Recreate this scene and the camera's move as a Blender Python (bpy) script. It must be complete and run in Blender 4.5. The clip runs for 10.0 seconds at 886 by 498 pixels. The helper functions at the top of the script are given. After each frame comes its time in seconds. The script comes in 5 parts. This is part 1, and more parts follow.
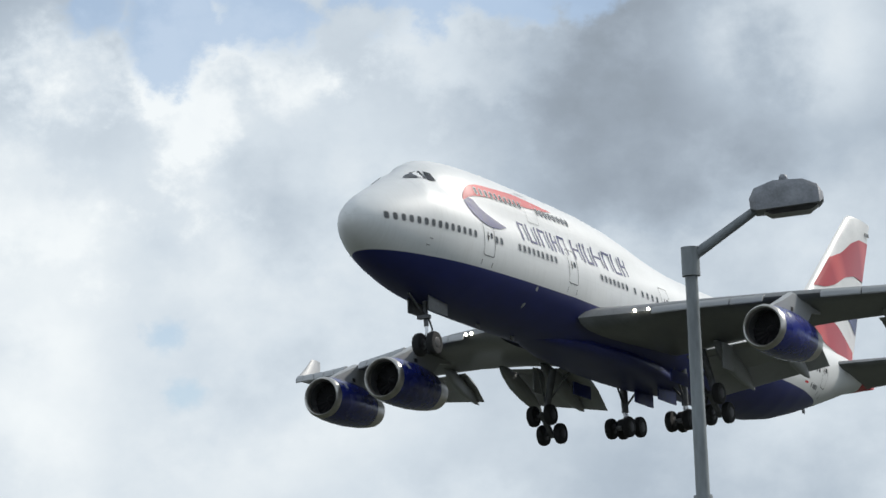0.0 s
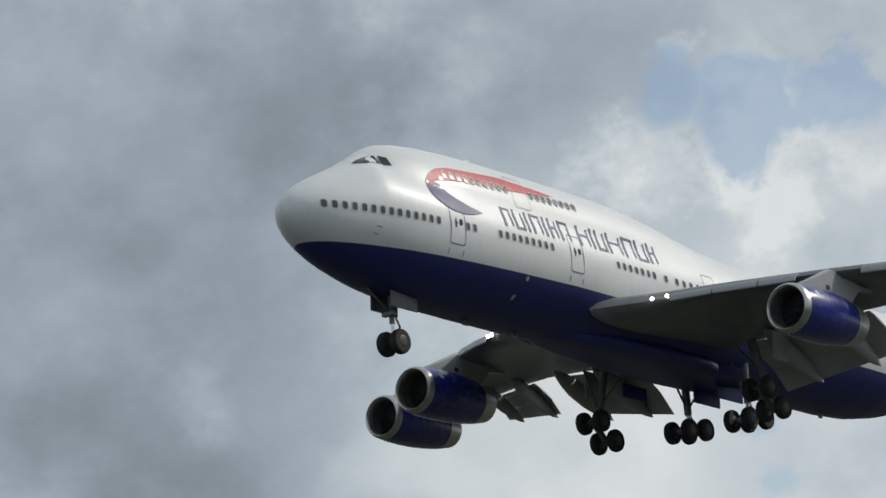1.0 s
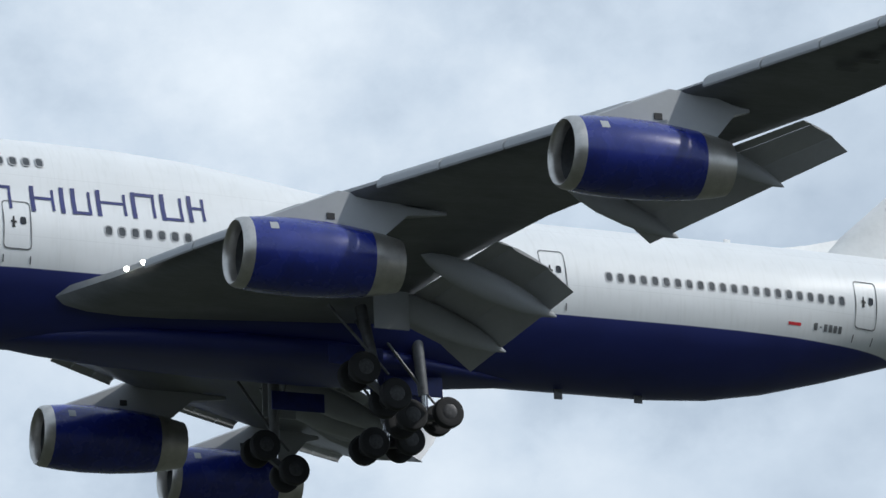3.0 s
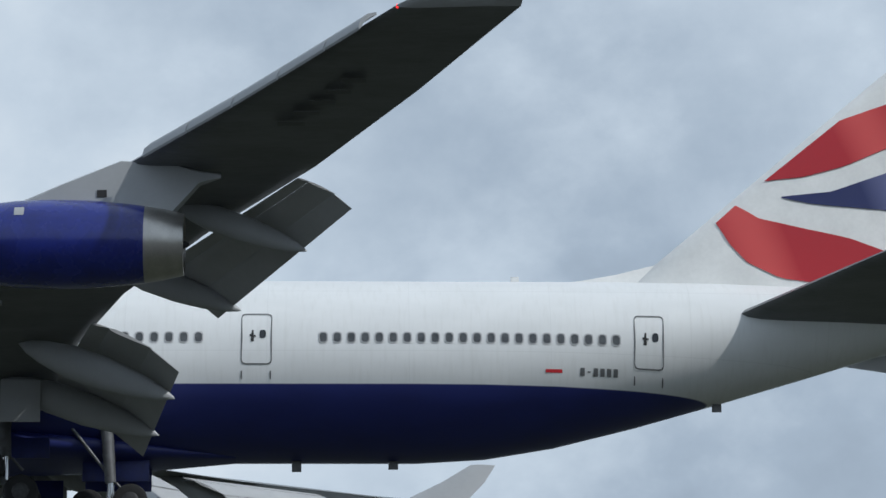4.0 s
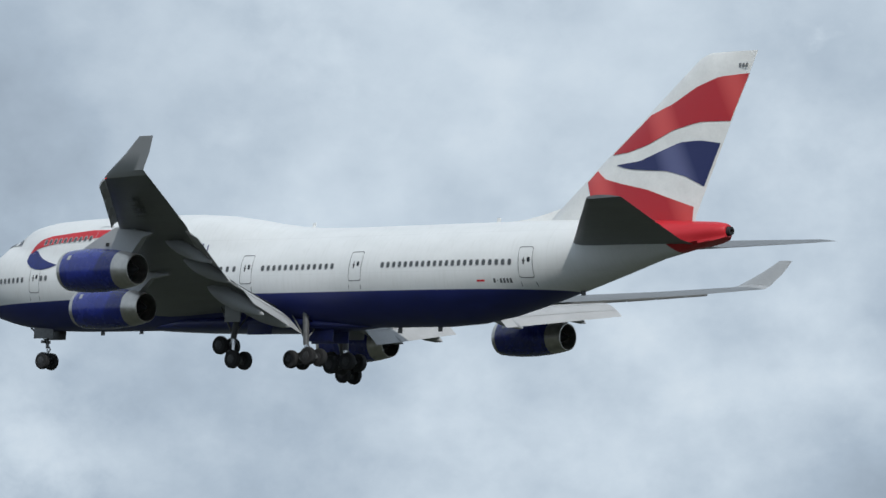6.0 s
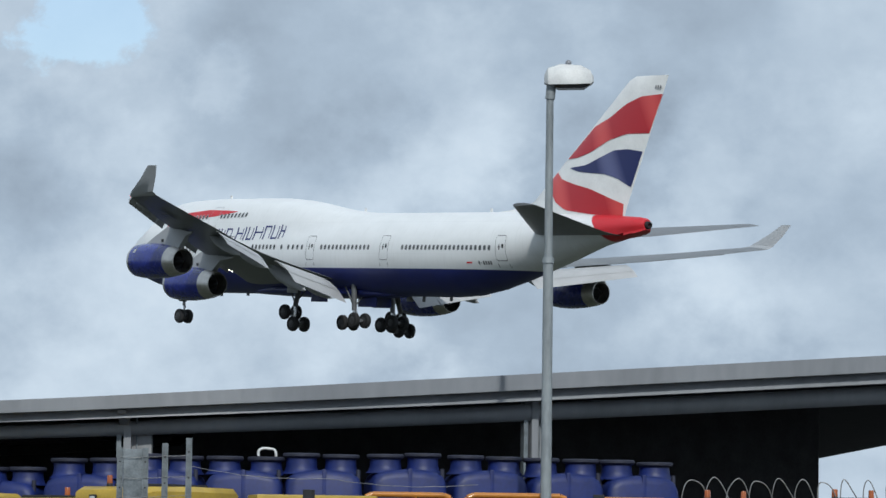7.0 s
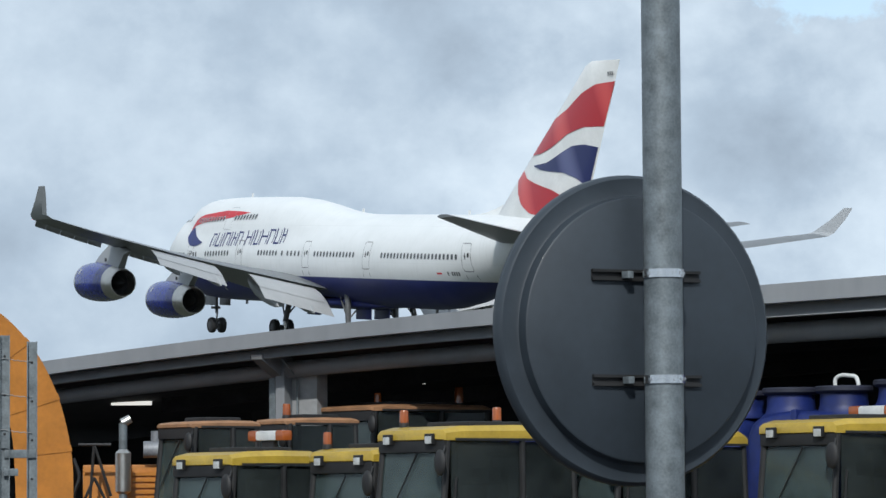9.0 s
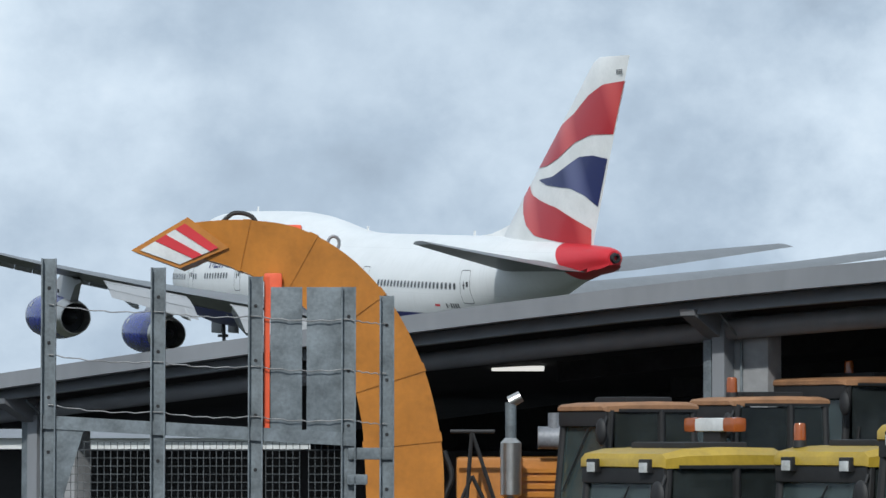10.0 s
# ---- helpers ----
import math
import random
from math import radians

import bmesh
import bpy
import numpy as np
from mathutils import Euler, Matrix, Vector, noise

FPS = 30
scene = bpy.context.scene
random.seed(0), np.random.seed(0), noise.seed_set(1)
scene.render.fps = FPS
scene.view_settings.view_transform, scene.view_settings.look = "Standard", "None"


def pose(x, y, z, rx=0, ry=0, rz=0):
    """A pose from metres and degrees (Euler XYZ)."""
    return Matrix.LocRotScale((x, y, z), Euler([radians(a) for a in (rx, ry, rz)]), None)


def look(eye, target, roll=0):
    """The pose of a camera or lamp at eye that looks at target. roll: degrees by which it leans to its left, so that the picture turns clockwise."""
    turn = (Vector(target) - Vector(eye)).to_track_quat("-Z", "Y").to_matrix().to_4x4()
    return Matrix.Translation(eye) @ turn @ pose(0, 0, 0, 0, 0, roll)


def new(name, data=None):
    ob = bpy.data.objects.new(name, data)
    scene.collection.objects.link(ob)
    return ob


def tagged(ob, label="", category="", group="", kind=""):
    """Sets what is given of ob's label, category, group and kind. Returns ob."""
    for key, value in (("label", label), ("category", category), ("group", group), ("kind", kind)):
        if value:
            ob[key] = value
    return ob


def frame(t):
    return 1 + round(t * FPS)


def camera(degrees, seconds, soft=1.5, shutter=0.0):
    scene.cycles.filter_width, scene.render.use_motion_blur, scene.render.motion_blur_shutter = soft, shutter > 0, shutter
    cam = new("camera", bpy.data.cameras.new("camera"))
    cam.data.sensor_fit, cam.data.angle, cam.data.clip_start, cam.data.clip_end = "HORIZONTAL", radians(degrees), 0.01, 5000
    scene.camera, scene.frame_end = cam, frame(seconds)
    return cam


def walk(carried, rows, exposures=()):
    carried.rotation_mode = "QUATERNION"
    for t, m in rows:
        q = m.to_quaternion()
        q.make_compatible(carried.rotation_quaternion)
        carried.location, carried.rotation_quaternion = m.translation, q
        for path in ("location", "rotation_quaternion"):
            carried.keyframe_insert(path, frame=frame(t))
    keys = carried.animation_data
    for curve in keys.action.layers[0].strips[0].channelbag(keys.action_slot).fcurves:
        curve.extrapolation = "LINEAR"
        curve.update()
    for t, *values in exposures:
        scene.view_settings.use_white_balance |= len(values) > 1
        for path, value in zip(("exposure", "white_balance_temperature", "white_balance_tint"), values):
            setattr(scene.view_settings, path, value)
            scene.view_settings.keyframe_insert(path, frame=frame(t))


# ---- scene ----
# ---- camera ----
cam = camera(13.754, 10.0, soft=1.5)
CAMERA_ROWS = [
    (0, pose(0, 0, 2.6, 100.248, 2.337, 119.351)),
    (0.5, pose(0, 0, 2.6, 100.968, 2.848, 123.455)),
    (1, pose(0, 0, 2.6, 102.12, 3.715, 128.898)),
    (1.5, pose(0, 0, 2.6, 103.514, 4.69, 134.214)),
    (2, pose(0, 0, 2.6, 105.046, 4.81, 142.075)),
    (2.5, pose(0, 0, 2.6, 105.741, 4.807, 148.835)),
    (3, pose(0, 0, 2.6, 107.1, 5.079, 157.55)),
    (3.2, pose(0, 0, 2.6, 107.74, 5.057, 161.215)),
    (4.3, pose(0, 0, 2.6, 106.209, 2.021, -173.695)),
    (4.5, pose(0, 0, 2.6, 105.2, 1.216, -168.506)),
    (5, pose(0, 0, 2.6, 102.187, -0.153, -155.507)),
    (5.5, pose(0, 0, 2.6, 99.725, -0.673, -146.442)),
    (5.7, pose(0, 0, 2.6, 98.774, -0.704, -143.705)),
    (6.8, pose(-0.006, 0.019, 2.671, 94.587, -1.064, -130.216)),
    (7, pose(0.872, -0.415, 2.178, 94.656, -0.748, -128.865)),
    (7.5, pose(4.799, -3.112, 1.855, 94.666, 0.127, -125.634)),
    (8, pose(10.096, -5.61, 1.75, 94.657, 0.345, -123.08)),
    (8.5, pose(15.259, -8.03, 1.925, 94.444, 0.362, -120.5)),
    (9, pose(20.502, -10.895, 2.181, 93.932, 0.373, -116.939)),
    (9.5, pose(25.183, -13.02, 2.598, 93.369, 0.193, -114.177)),
    (10, pose(30.184, -14.61, 2.812, 92.84, -0.021, -111.267)),
]

PLANE_ROWS = [
    (0, pose(-157.989, -92.705, 37.639, 0.691, -3.226, 0.233)),
    (0.5, pose(-151.171, -104.609, 40.601, 0.555, -3.203, 0.027)),
    (1, pose(-127.032, -108.983, 41.014, 0.655, -3.195, -0.008)),
    (1.5, pose(-101.065, -110.647, 42.049, 0.727, -3.202, 0.11)),
    (2, pose(-73.148, -112.872, 43.141, 0.911, -3.272, 0.003)),
    (2.5, pose(-46.946, -115.716, 42.046, 1.003, -3.235, 0.179)),
    (3, pose(-19.365, -126.66, 44.925, 0.445, -3.13, 0.051)),
    (3.2, pose(-6.978, -127.664, 44.95, 0.514, -3.096, 0.058)),
    (4.3, pose(60.866, -132.521, 38.146, 0.498, -2.886, -0.016)),
    (4.5, pose(73.831, -138.698, 37.967, 0.536, -2.861, -0.027)),
    (5, pose(112.09, -154.571, 36.679, 0.484, -2.747, 0.062)),
    (5.5, pose(153.16, -171.351, 36.249, 0.513, -2.72, -0.239)),
    (5.7, pose(172.331, -177.988, 35.916, 0.577, -2.741, -0.494)),
    (6.8, pose(259.06, -182.649, 26.141, 0.419, -2.57, -0.392)),
    (7, pose(270.716, -182.626, 27.748, 0.242, -3.285, -0.511)),
    (7.5, pose(288.94, -173.527, 28.162, 0.056, -4.299, -0.272)),
    (8, pose(294.527, -160.468, 27.591, -0.686, -4.952, -0.653)),
    (8.5, pose(297.019, -146.847, 25.226, -0.806, -4.526, -0.245)),
    (9, pose(296.011, -126.856, 22.172, -0.524, -4.137, 1.147)),
    (9.5, pose(293.366, -110.706, 17.942, -0.24, -3.714, 1.671)),
    (10, pose(282.926, -93.141, 13.876, -0.855, -3.304, 2.964)),
]

EXPOSURES = [
    (0, -0.05, 6500, 10), (0.5, -0.12, 6500, 10), (1, -0.42, 6600, 9), (1.5, -0.62, 6400, 9), (2, -0.55, 6150, 9), (2.5, -0.2, 6050, 9),
    (3, -0.1, 6050, 10), (4.5, -0.3, 6050, 9), (5.5, -0.2, 6250, 9), (7, -0.12, 6050, 8), (7.5, 0.0, 6050, 8),
    (8, 0.03, 6100, 9), (9, 0.08, 6100, 8), (10, 0.02, 6050, 8),
]
walk(cam, CAMERA_ROWS, EXPOSURES)

# ---- light ----
SUN_WAY = Vector((-0.68, 0.42, 0.61)).normalized()


def direction(az, el):
    a, e = radians(az), radians(el)
    return Vector((math.cos(e) * math.cos(a), math.cos(e) * math.sin(a), math.sin(e)))


def build_world():
    w = bpy.data.worlds.new("sky")
    scene.world = w
    w.use_nodes = True
    nt = w.node_tree
    nt.nodes.clear()
    N, L = nt.nodes.new, nt.links.new
    out, bg = N("ShaderNodeOutputWorld"), N("ShaderNodeBackground")
    sky = N("ShaderNodeTexSky")
    sky.sky_type, sky.sun_disc = "NISHITA", False
    sky.sun_elevation = math.asin(SUN_WAY.z)
    sky.sun_rotation = math.atan2(SUN_WAY.x, SUN_WAY.y)
    tc = N("ShaderNodeTexCoord")
    mp = N("ShaderNodeMapping")
    mp.inputs["Scale"].default_value = (1, 1, 1.25)
    L(tc.outputs["Generated"], mp.inputs["Vector"])

    def math_node(op, a, b=None, c=None, clamp=False):
        n = N("ShaderNodeMath")
        n.operation, n.use_clamp = op, clamp
        for i, v in enumerate((a, b, c)):
            if v is None:
                continue
            if isinstance(v, (int, float)):
                n.inputs[i].default_value = v
            else:
                L(v, n.inputs[i])
        return n.outputs[0]

    def noise_node(scale, detail, rough, dist=0.0, shift=(0, 0, 0)):
        m2 = N("ShaderNodeMapping")
        m2.inputs["Location"].default_value = shift
        L(mp.outputs[0], m2.inputs["Vector"])
        n = N("ShaderNodeTexNoise")
        n.inputs["Scale"].default_value, n.inputs["Detail"].default_value = scale, detail
        n.inputs["Roughness"].default_value, n.inputs["Distortion"].default_value = rough, dist
        L(m2.outputs[0], n.inputs["Vector"])
        return n.outputs["Fac"]

    def spot(az, el, inner, outer, ragged, tear=2.0):
        """1 inside a cloud or gap round this direction, 0 outside, with a ragged edge."""
        d = N("ShaderNodeVectorMath")
        d.operation = "DISTANCE"
        d.inputs[1].default_value = direction(az, el)
        L(tc.outputs["Generated"], d.inputs[0])
        e = math_node("MULTIPLY_ADD", ragged, radians(outer) * tear, d.outputs["Value"])
        e = math_node("SUBTRACT", e, radians(outer) * tear * 0.5)
        r = N("ShaderNodeMapRange")
        r.interpolation_type = "SMOOTHSTEP"
        for k, v in (("From Min", radians(inner)), ("From Max", radians(outer)), ("To Min", 1), ("To Max", 0)):
            r.inputs[k].default_value = v
        L(e, r.inputs["Value"])
        return r.outputs[0]

    puffs = noise_node(12, 12, 0.58, 0.0)
    broad = noise_node(5.5, 4, 0.5, 0.0, (3.1, 1.7, 0.4))
    fine = noise_node(30, 7, 0.5, 0.0, (1, 5, 2))
    torn = noise_node(22, 10, 0.6, 0.0, (7, 2, 5))
    # brightness of the cloud cover
    b = math_node("MULTIPLY_ADD", puffs, 0.56, 0.09)
    b = math_node("MULTIPLY_ADD", broad, 0.42, b)
    b = math_node("MULTIPLY_ADD", fine, 0.16, b)
    b = math_node("MULTIPLY_ADD", torn, 0.20, math_node("SUBTRACT", b, 0.07))
    for az, el, inner, outer, gain in DARK_CLOUDS:
        s = spot(az, el, inner, outer, puffs, 2.5)
        b = math_node("MULTIPLY_ADD", s, gain, b)
    for az, el, inner, outer, gain in CUMULUS:
        s = spot(az, el, 0.0, outer * 2.0, torn, 6.0)
        b = math_node("MULTIPLY_ADD", s, gain, b)
    ramp = N("ShaderNodeValToRGB")
    els = ramp.color_ramp.elements
    els[0].position, els[0].color = 0.30, (0.20, 0.235, 0.26, 1)
    els[1].position, els[1].color = 0.95, (0.93, 0.98, 1.0, 1)
    for p, c in ((0.50, (0.34, 0.40, 0.47, 1)), (0.64, (0.47, 0.55, 0.635, 1)), (0.78, (0.68, 0.76, 0.83, 1))):
        e = els.new(p)
        e.color = c
    L(b, ramp.inputs[0])
    # gaps of blue sky between the clouds
    gap = None
    for az, el, inner, outer in BLUE_GAPS:
        s = spot(az, el, inner, outer, torn, 6.0)
        gap = s if gap is None else math_node("MAXIMUM", gap, s)
    gap = math_node("MULTIPLY", gap, 0.72, clamp=True)
    blue = N("ShaderNodeMix")
    blue.data_type, blue.blend_type = "RGBA", "MULTIPLY"
    blue.inputs[0].default_value = 1.0
    L(sky.outputs[0], blue.inputs[6])
    blue.inputs[7].default_value = (0.145, 0.14, 0.138, 1)
    mix = N("ShaderNodeMix")
    mix.data_type = "RGBA"
    L(gap, mix.inputs[0])
    L(ramp.outputs[0], mix.inputs[6])
    L(blue.outputs[2], mix.inputs[7])
    L(mix.outputs[2], bg.inputs["Color"])
    bg.inputs["Strength"].default_value = 1.0
    L(bg.outputs[0], out.inputs["Surface"])


# direction (azimuth, height), inner and outer radius in degrees, brightness
DARK_CLOUDS = [
    (-135.5, 13, 3, 8, -0.12), (-154.2, 11.8, 0.6, 2.8, -0.15), (-147.5, 9.5, 2, 6, 0.13), (-142.5, 9.5, 1, 4, 0.10), (-141, 8, 0.8, 2.5, 0.06),
    (-156.6, 13.4, 0.6, 2.0, 0.12), (-148.6, 11.4, 0.4, 1.5, -0.07), (-130.5, 11.5, 1, 4.5, -0.07), (-122.5, 11.8, 0.5, 2.6, 0.16), (-112, 18, 6, 16, 0.10),
    (-80, 16, 5, 14, 0.08), (-70, 14.6, 1, 3.5, -0.05), (-61, 15, 2, 5, 0.09), (-71.6, 8.6, 0.5, 2.2, 0.15), (-57, 13, 0.5, 3, 0.07),
    (-59.5, 12.5, 0.8, 3, 0.05), (-51, 12.2, 1, 4, 0.10), (-47, 11, 2, 5, 0.06), (-38, 6, 2, 6, -0.03), (-40.5, 3.5, 1.5, 4, -0.10), (-30, 5, 1, 4, -0.05),
    (-26, 7, 1, 5, -0.03), (-21, 4.5, 1, 3, 0.04),
]
# the same, for sharp-edged heaps of sunlit cloud
CUMULUS = [
    (-148, 12.5, 0.5, 1.0, 0.10), (-151.6, 12.9, 0.4, 0.9, 0.12), (-144.6, 11.4, 0.4, 1.0, 0.10), (-145.4, 13.0, 0.3, 0.7, 0.10), (-147.2, 12.6, 0.4, 1.0, 0.10),
    (-58.7, 13.5, 0.5, 1.3, 0.16), (-64.2, 15.0, 0.3, 1.0, 0.16), (-64.4, 12.4, 0.3, 0.8, 0.14), (-67.1, 14.0, 0.2, 0.9, 0.09), (-35.0, 6.9, 0.1, 0.5, 0.10),
]
BLUE_GAPS = [
    (-146.8, 13.8, 0.3, 0.8), (-148.5, 14.2, 0.3, 0.9), (-149.8, 14.5, 0.3, 0.9), (-151.0, 14.8, 0.3, 0.9), (-152.4, 14.6, 0.3, 0.8), (-153.6, 14.4, 0.2, 0.6),
    (-145.7, 14.2, 0.2, 0.5), (-146.6, 9.0, 0.05, 0.42), (-146.9, 8.1, 0.05, 0.35), (-84.8, 11.0, 1.0, 2.0), (-33.5, 7.9, 0.6, 1.1),
]
build_world()
sun_data = bpy.data.lights.new("sun", "SUN")
sun_data.energy, sun_data.angle, sun_data.color = 2.7, radians(1.0), (1.0, 0.955, 0.88)
sun = new("sun", sun_data)
sun.matrix_world = look(SUN_WAY * 300, (0, 0, 0))


# ---- materials ----
def material(name, colour, rough=0.5, metal=0.0, vary=0.12, scale=3.0, bump=0.0, bump_scale=20.0, coat=0.0, streak=(1, 1, 1), colour2=None):
    """A surface with grain at two scales, in metres of the object's own space."""
    m = bpy.data.materials.new(name)
    m.use_nodes = True
    nt = m.node_tree
    N, L = nt.nodes.new, nt.links.new
    p = nt.nodes["Principled BSDF"]
    tc, mp = N("ShaderNodeTexCoord"), N("ShaderNodeMapping")
    mp.inputs["Scale"].default_value = streak
    L(tc.outputs["Object"], mp.inputs["Vector"])
    n1, n2 = N("ShaderNodeTexNoise"), N("ShaderNodeTexNoise")
    for n, s, d in ((n1, scale, 6), (n2, scale * 7.3, 4)):
        n.inputs["Scale"].default_value, n.inputs["Detail"].default_value = s, d
        L(mp.outputs[0], n.inputs["Vector"])
    add = N("ShaderNodeMath")
    add.operation = "MULTIPLY_ADD"
    L(n2.outputs["Fac"], add.inputs[0])
    add.inputs[1].default_value = 0.45
    L(n1.outputs["Fac"], add.inputs[2])
    ramp = N("ShaderNodeValToRGB")
    c = Vector(colour)
    lo = Vector(colour2) if colour2 else c * (1 - vary * 1.6)
    hi = c * (1 + vary)
    ramp.color_ramp.elements[0].position, ramp.color_ramp.elements[0].color = 0.45, (*lo, 1)
    ramp.color_ramp.elements[1].position, ramp.color_ramp.elements[1].color = 0.95, (*[min(v, 0.95) for v in hi], 1)
    L(add.outputs[0], ramp.inputs[0])
    L(ramp.outputs[0], p.inputs["Base Color"])
    rr = N("ShaderNodeMapRange")
    rr.inputs["To Min"].default_value, rr.inputs["To Max"].default_value = max(rough - 0.08, 0.03), min(rough + 0.12, 1)
    L(n1.outputs["Fac"], rr.inputs["Value"])
    L(rr.outputs[0], p.inputs["Roughness"])
    p.inputs["Metallic"].default_value = metal
    p.inputs["Coat Weight"].default_value = coat
    p.inputs["Coat Roughness"].default_value = 0.12
    if bump:
        bn, bt = N("ShaderNodeBump"), N("ShaderNodeTexNoise")
        bt.inputs["Scale"].default_value, bt.inputs["Detail"].default_value = bump_scale, 4
        L(tc.outputs["Object"], bt.inputs["Vector"])
        L(bt.outputs["Fac"], bn.inputs["Height"])
        bn.inputs["Strength"].default_value, bn.inputs["Distance"].default_value = bump, 0.02
        L(bn.outputs[0], p.inputs["Normal"])
    return m


def glow(name, colour, strength):
    m = bpy.data.materials.new(name)
    m.use_nodes = True
    p = m.node_tree.nodes["Principled BSDF"]
    p.inputs["Base Color"].default_value = (*colour, 1)
    p.inputs["Emission Color"].default_value = (*colour, 1)
    p.inputs["Emission Strength"].default_value = strength
    return m


def tinted(name, colour, veil):
    """Thin tinted glass: light passes straight through, with a dusty sheen."""
    m = material(name, [c * 0.22 for c in colour], 0.08, vary=0.4, scale=1.5, coat=0.3)
    nt = m.node_tree
    N, L = nt.nodes.new, nt.links.new
    out, p = nt.nodes["Material Output"], nt.nodes["Principled BSDF"]
    clear, mix = N("ShaderNodeBsdfTransparent"), N("ShaderNodeMixShader")
    clear.inputs["Color"].default_value = (*colour, 1)
    mix.inputs[0].default_value = veil
    L(clear.outputs[0], mix.inputs[1])
    L(p.outputs[0], mix.inputs[2])
    L(mix.outputs[0], out.inputs["Surface"])
    return m


def livery():
    """White hull over a dark blue belly with a red tail end; faint frame lines and dirt streaks."""
    m = bpy.data.materials.new("hull paint")
    m.use_nodes = True
    nt = m.node_tree
    N, L = nt.nodes.new, nt.links.new
    p = nt.nodes["Principled BSDF"]
    tc, sep = N("ShaderNodeTexCoord"), N("ShaderNodeSeparateXYZ")
    L(tc.outputs["Object"], sep.inputs[0])

    def step(value, edge, soft):
        r = N("ShaderNodeMapRange")
        r.inputs["From Min"].default_value, r.inputs["From Max"].default_value = edge - soft, edge + soft
        L(value, r.inputs["Value"])
        return r.outputs[0]

    def mixed(fac, a, b):
        n = N("ShaderNodeMix")
        n.data_type = "RGBA"
        for i, v in ((0, fac), (6, a), (7, b)):
            if isinstance(v, tuple):
                n.inputs[i].default_value = v
            elif isinstance(v, float):
                n.inputs[i].default_value = v
            else:
                L(v, n.inputs[i])
        return n.outputs[2]

    mp, noi = N("ShaderNodeMapping"), N("ShaderNodeTexNoise")
    mp.inputs["Scale"].default_value = (0.5, 1.2, 1.2)
    L(tc.outputs["Object"], mp.inputs[0])
    L(mp.outputs[0], noi.inputs["Vector"])
    noi.inputs["Scale"].default_value, noi.inputs["Detail"].default_value = 0.9, 7
    mp2, noi2 = N("ShaderNodeMapping"), N("ShaderNodeTexNoise")
    mp2.inputs["Scale"].default_value = (3.0, 0.6, 0.35)
    L(tc.outputs["Object"], mp2.inputs[0])
    L(mp2.outputs[0], noi2.inputs["Vector"])
    noi2.inputs["Scale"].default_value, noi2.inputs["Detail"].default_value = 2.2, 6
    white = mixed(noi.outputs["Fac"], (0.66, 0.675, 0.675, 1), (0.79, 0.80, 0.80, 1))
    dirt = N("ShaderNodeMapRange")
    for k, v in (("From Min", 0.5), ("From Max", 0.8), ("To Max", 0.22)):
        dirt.inputs[k].default_value = v
    L(noi2.outputs["Fac"], dirt.inputs["Value"])
    white = mixed(dirt.outputs[0], white, (0.5, 0.5, 0.47, 1))
    # skin panel seams
    for axis, pitch, width in ((0, 2.54, 0.012), (2, 1.3, 0.016)):
        f = N("ShaderNodeMath")
        f.operation = "PINGPONG"
        L(sep.outputs[axis], f.inputs[0])
        f.inputs[1].default_value = pitch
        g = N("ShaderNodeMath")
        g.operation = "LESS_THAN"
        L(f.outputs[0], g.inputs[0])
        g.inputs[1].default_value = width
        h = N("ShaderNodeMath")
        h.operation = "MULTIPLY"
        L(g.outputs[0], h.inputs[0])
        h.inputs[1].default_value = 0.13
        white = mixed(h.outputs[0], white, (0.35, 0.36, 0.36, 1))
    navy = mixed(noi.outputs["Fac"], (0.010, 0.016, 0.105, 1), (0.018, 0.028, 0.18, 1))
    rise = N("ShaderNodeMapRange")
    for k, v in (("From Min", -19.0), ("From Max", -1.0), ("To Min", 0.0), ("To Max", 0.42)):
        rise.inputs[k].default_value = v
    L(sep.outputs[0], rise.inputs["Value"])
    level = N("ShaderNodeMath")
    level.operation = "ADD"
    L(sep.outputs[2], level.inputs[0])
    L(rise.outputs[0], level.inputs[1])
    col = mixed(step(level.outputs[0], -1.17, 0.015), navy, white)
    slant = N("ShaderNodeMath")
    slant.operation = "MULTIPLY_ADD"
    L(sep.outputs[2], slant.inputs[0])
    slant.inputs[1].default_value = -1.0
    L(sep.outputs[0], slant.inputs[2])
    col = mixed(step(slant.outputs[0], -65.75, 0.03), (0.55, 0.02, 0.03, 1), col)
    L(col, p.inputs["Base Color"])
    p.inputs["Roughness"].default_value = 0.46
    p.inputs["Coat Weight"].default_value, p.inputs["Coat Roughness"].default_value = 0.06, 0.2
    return m


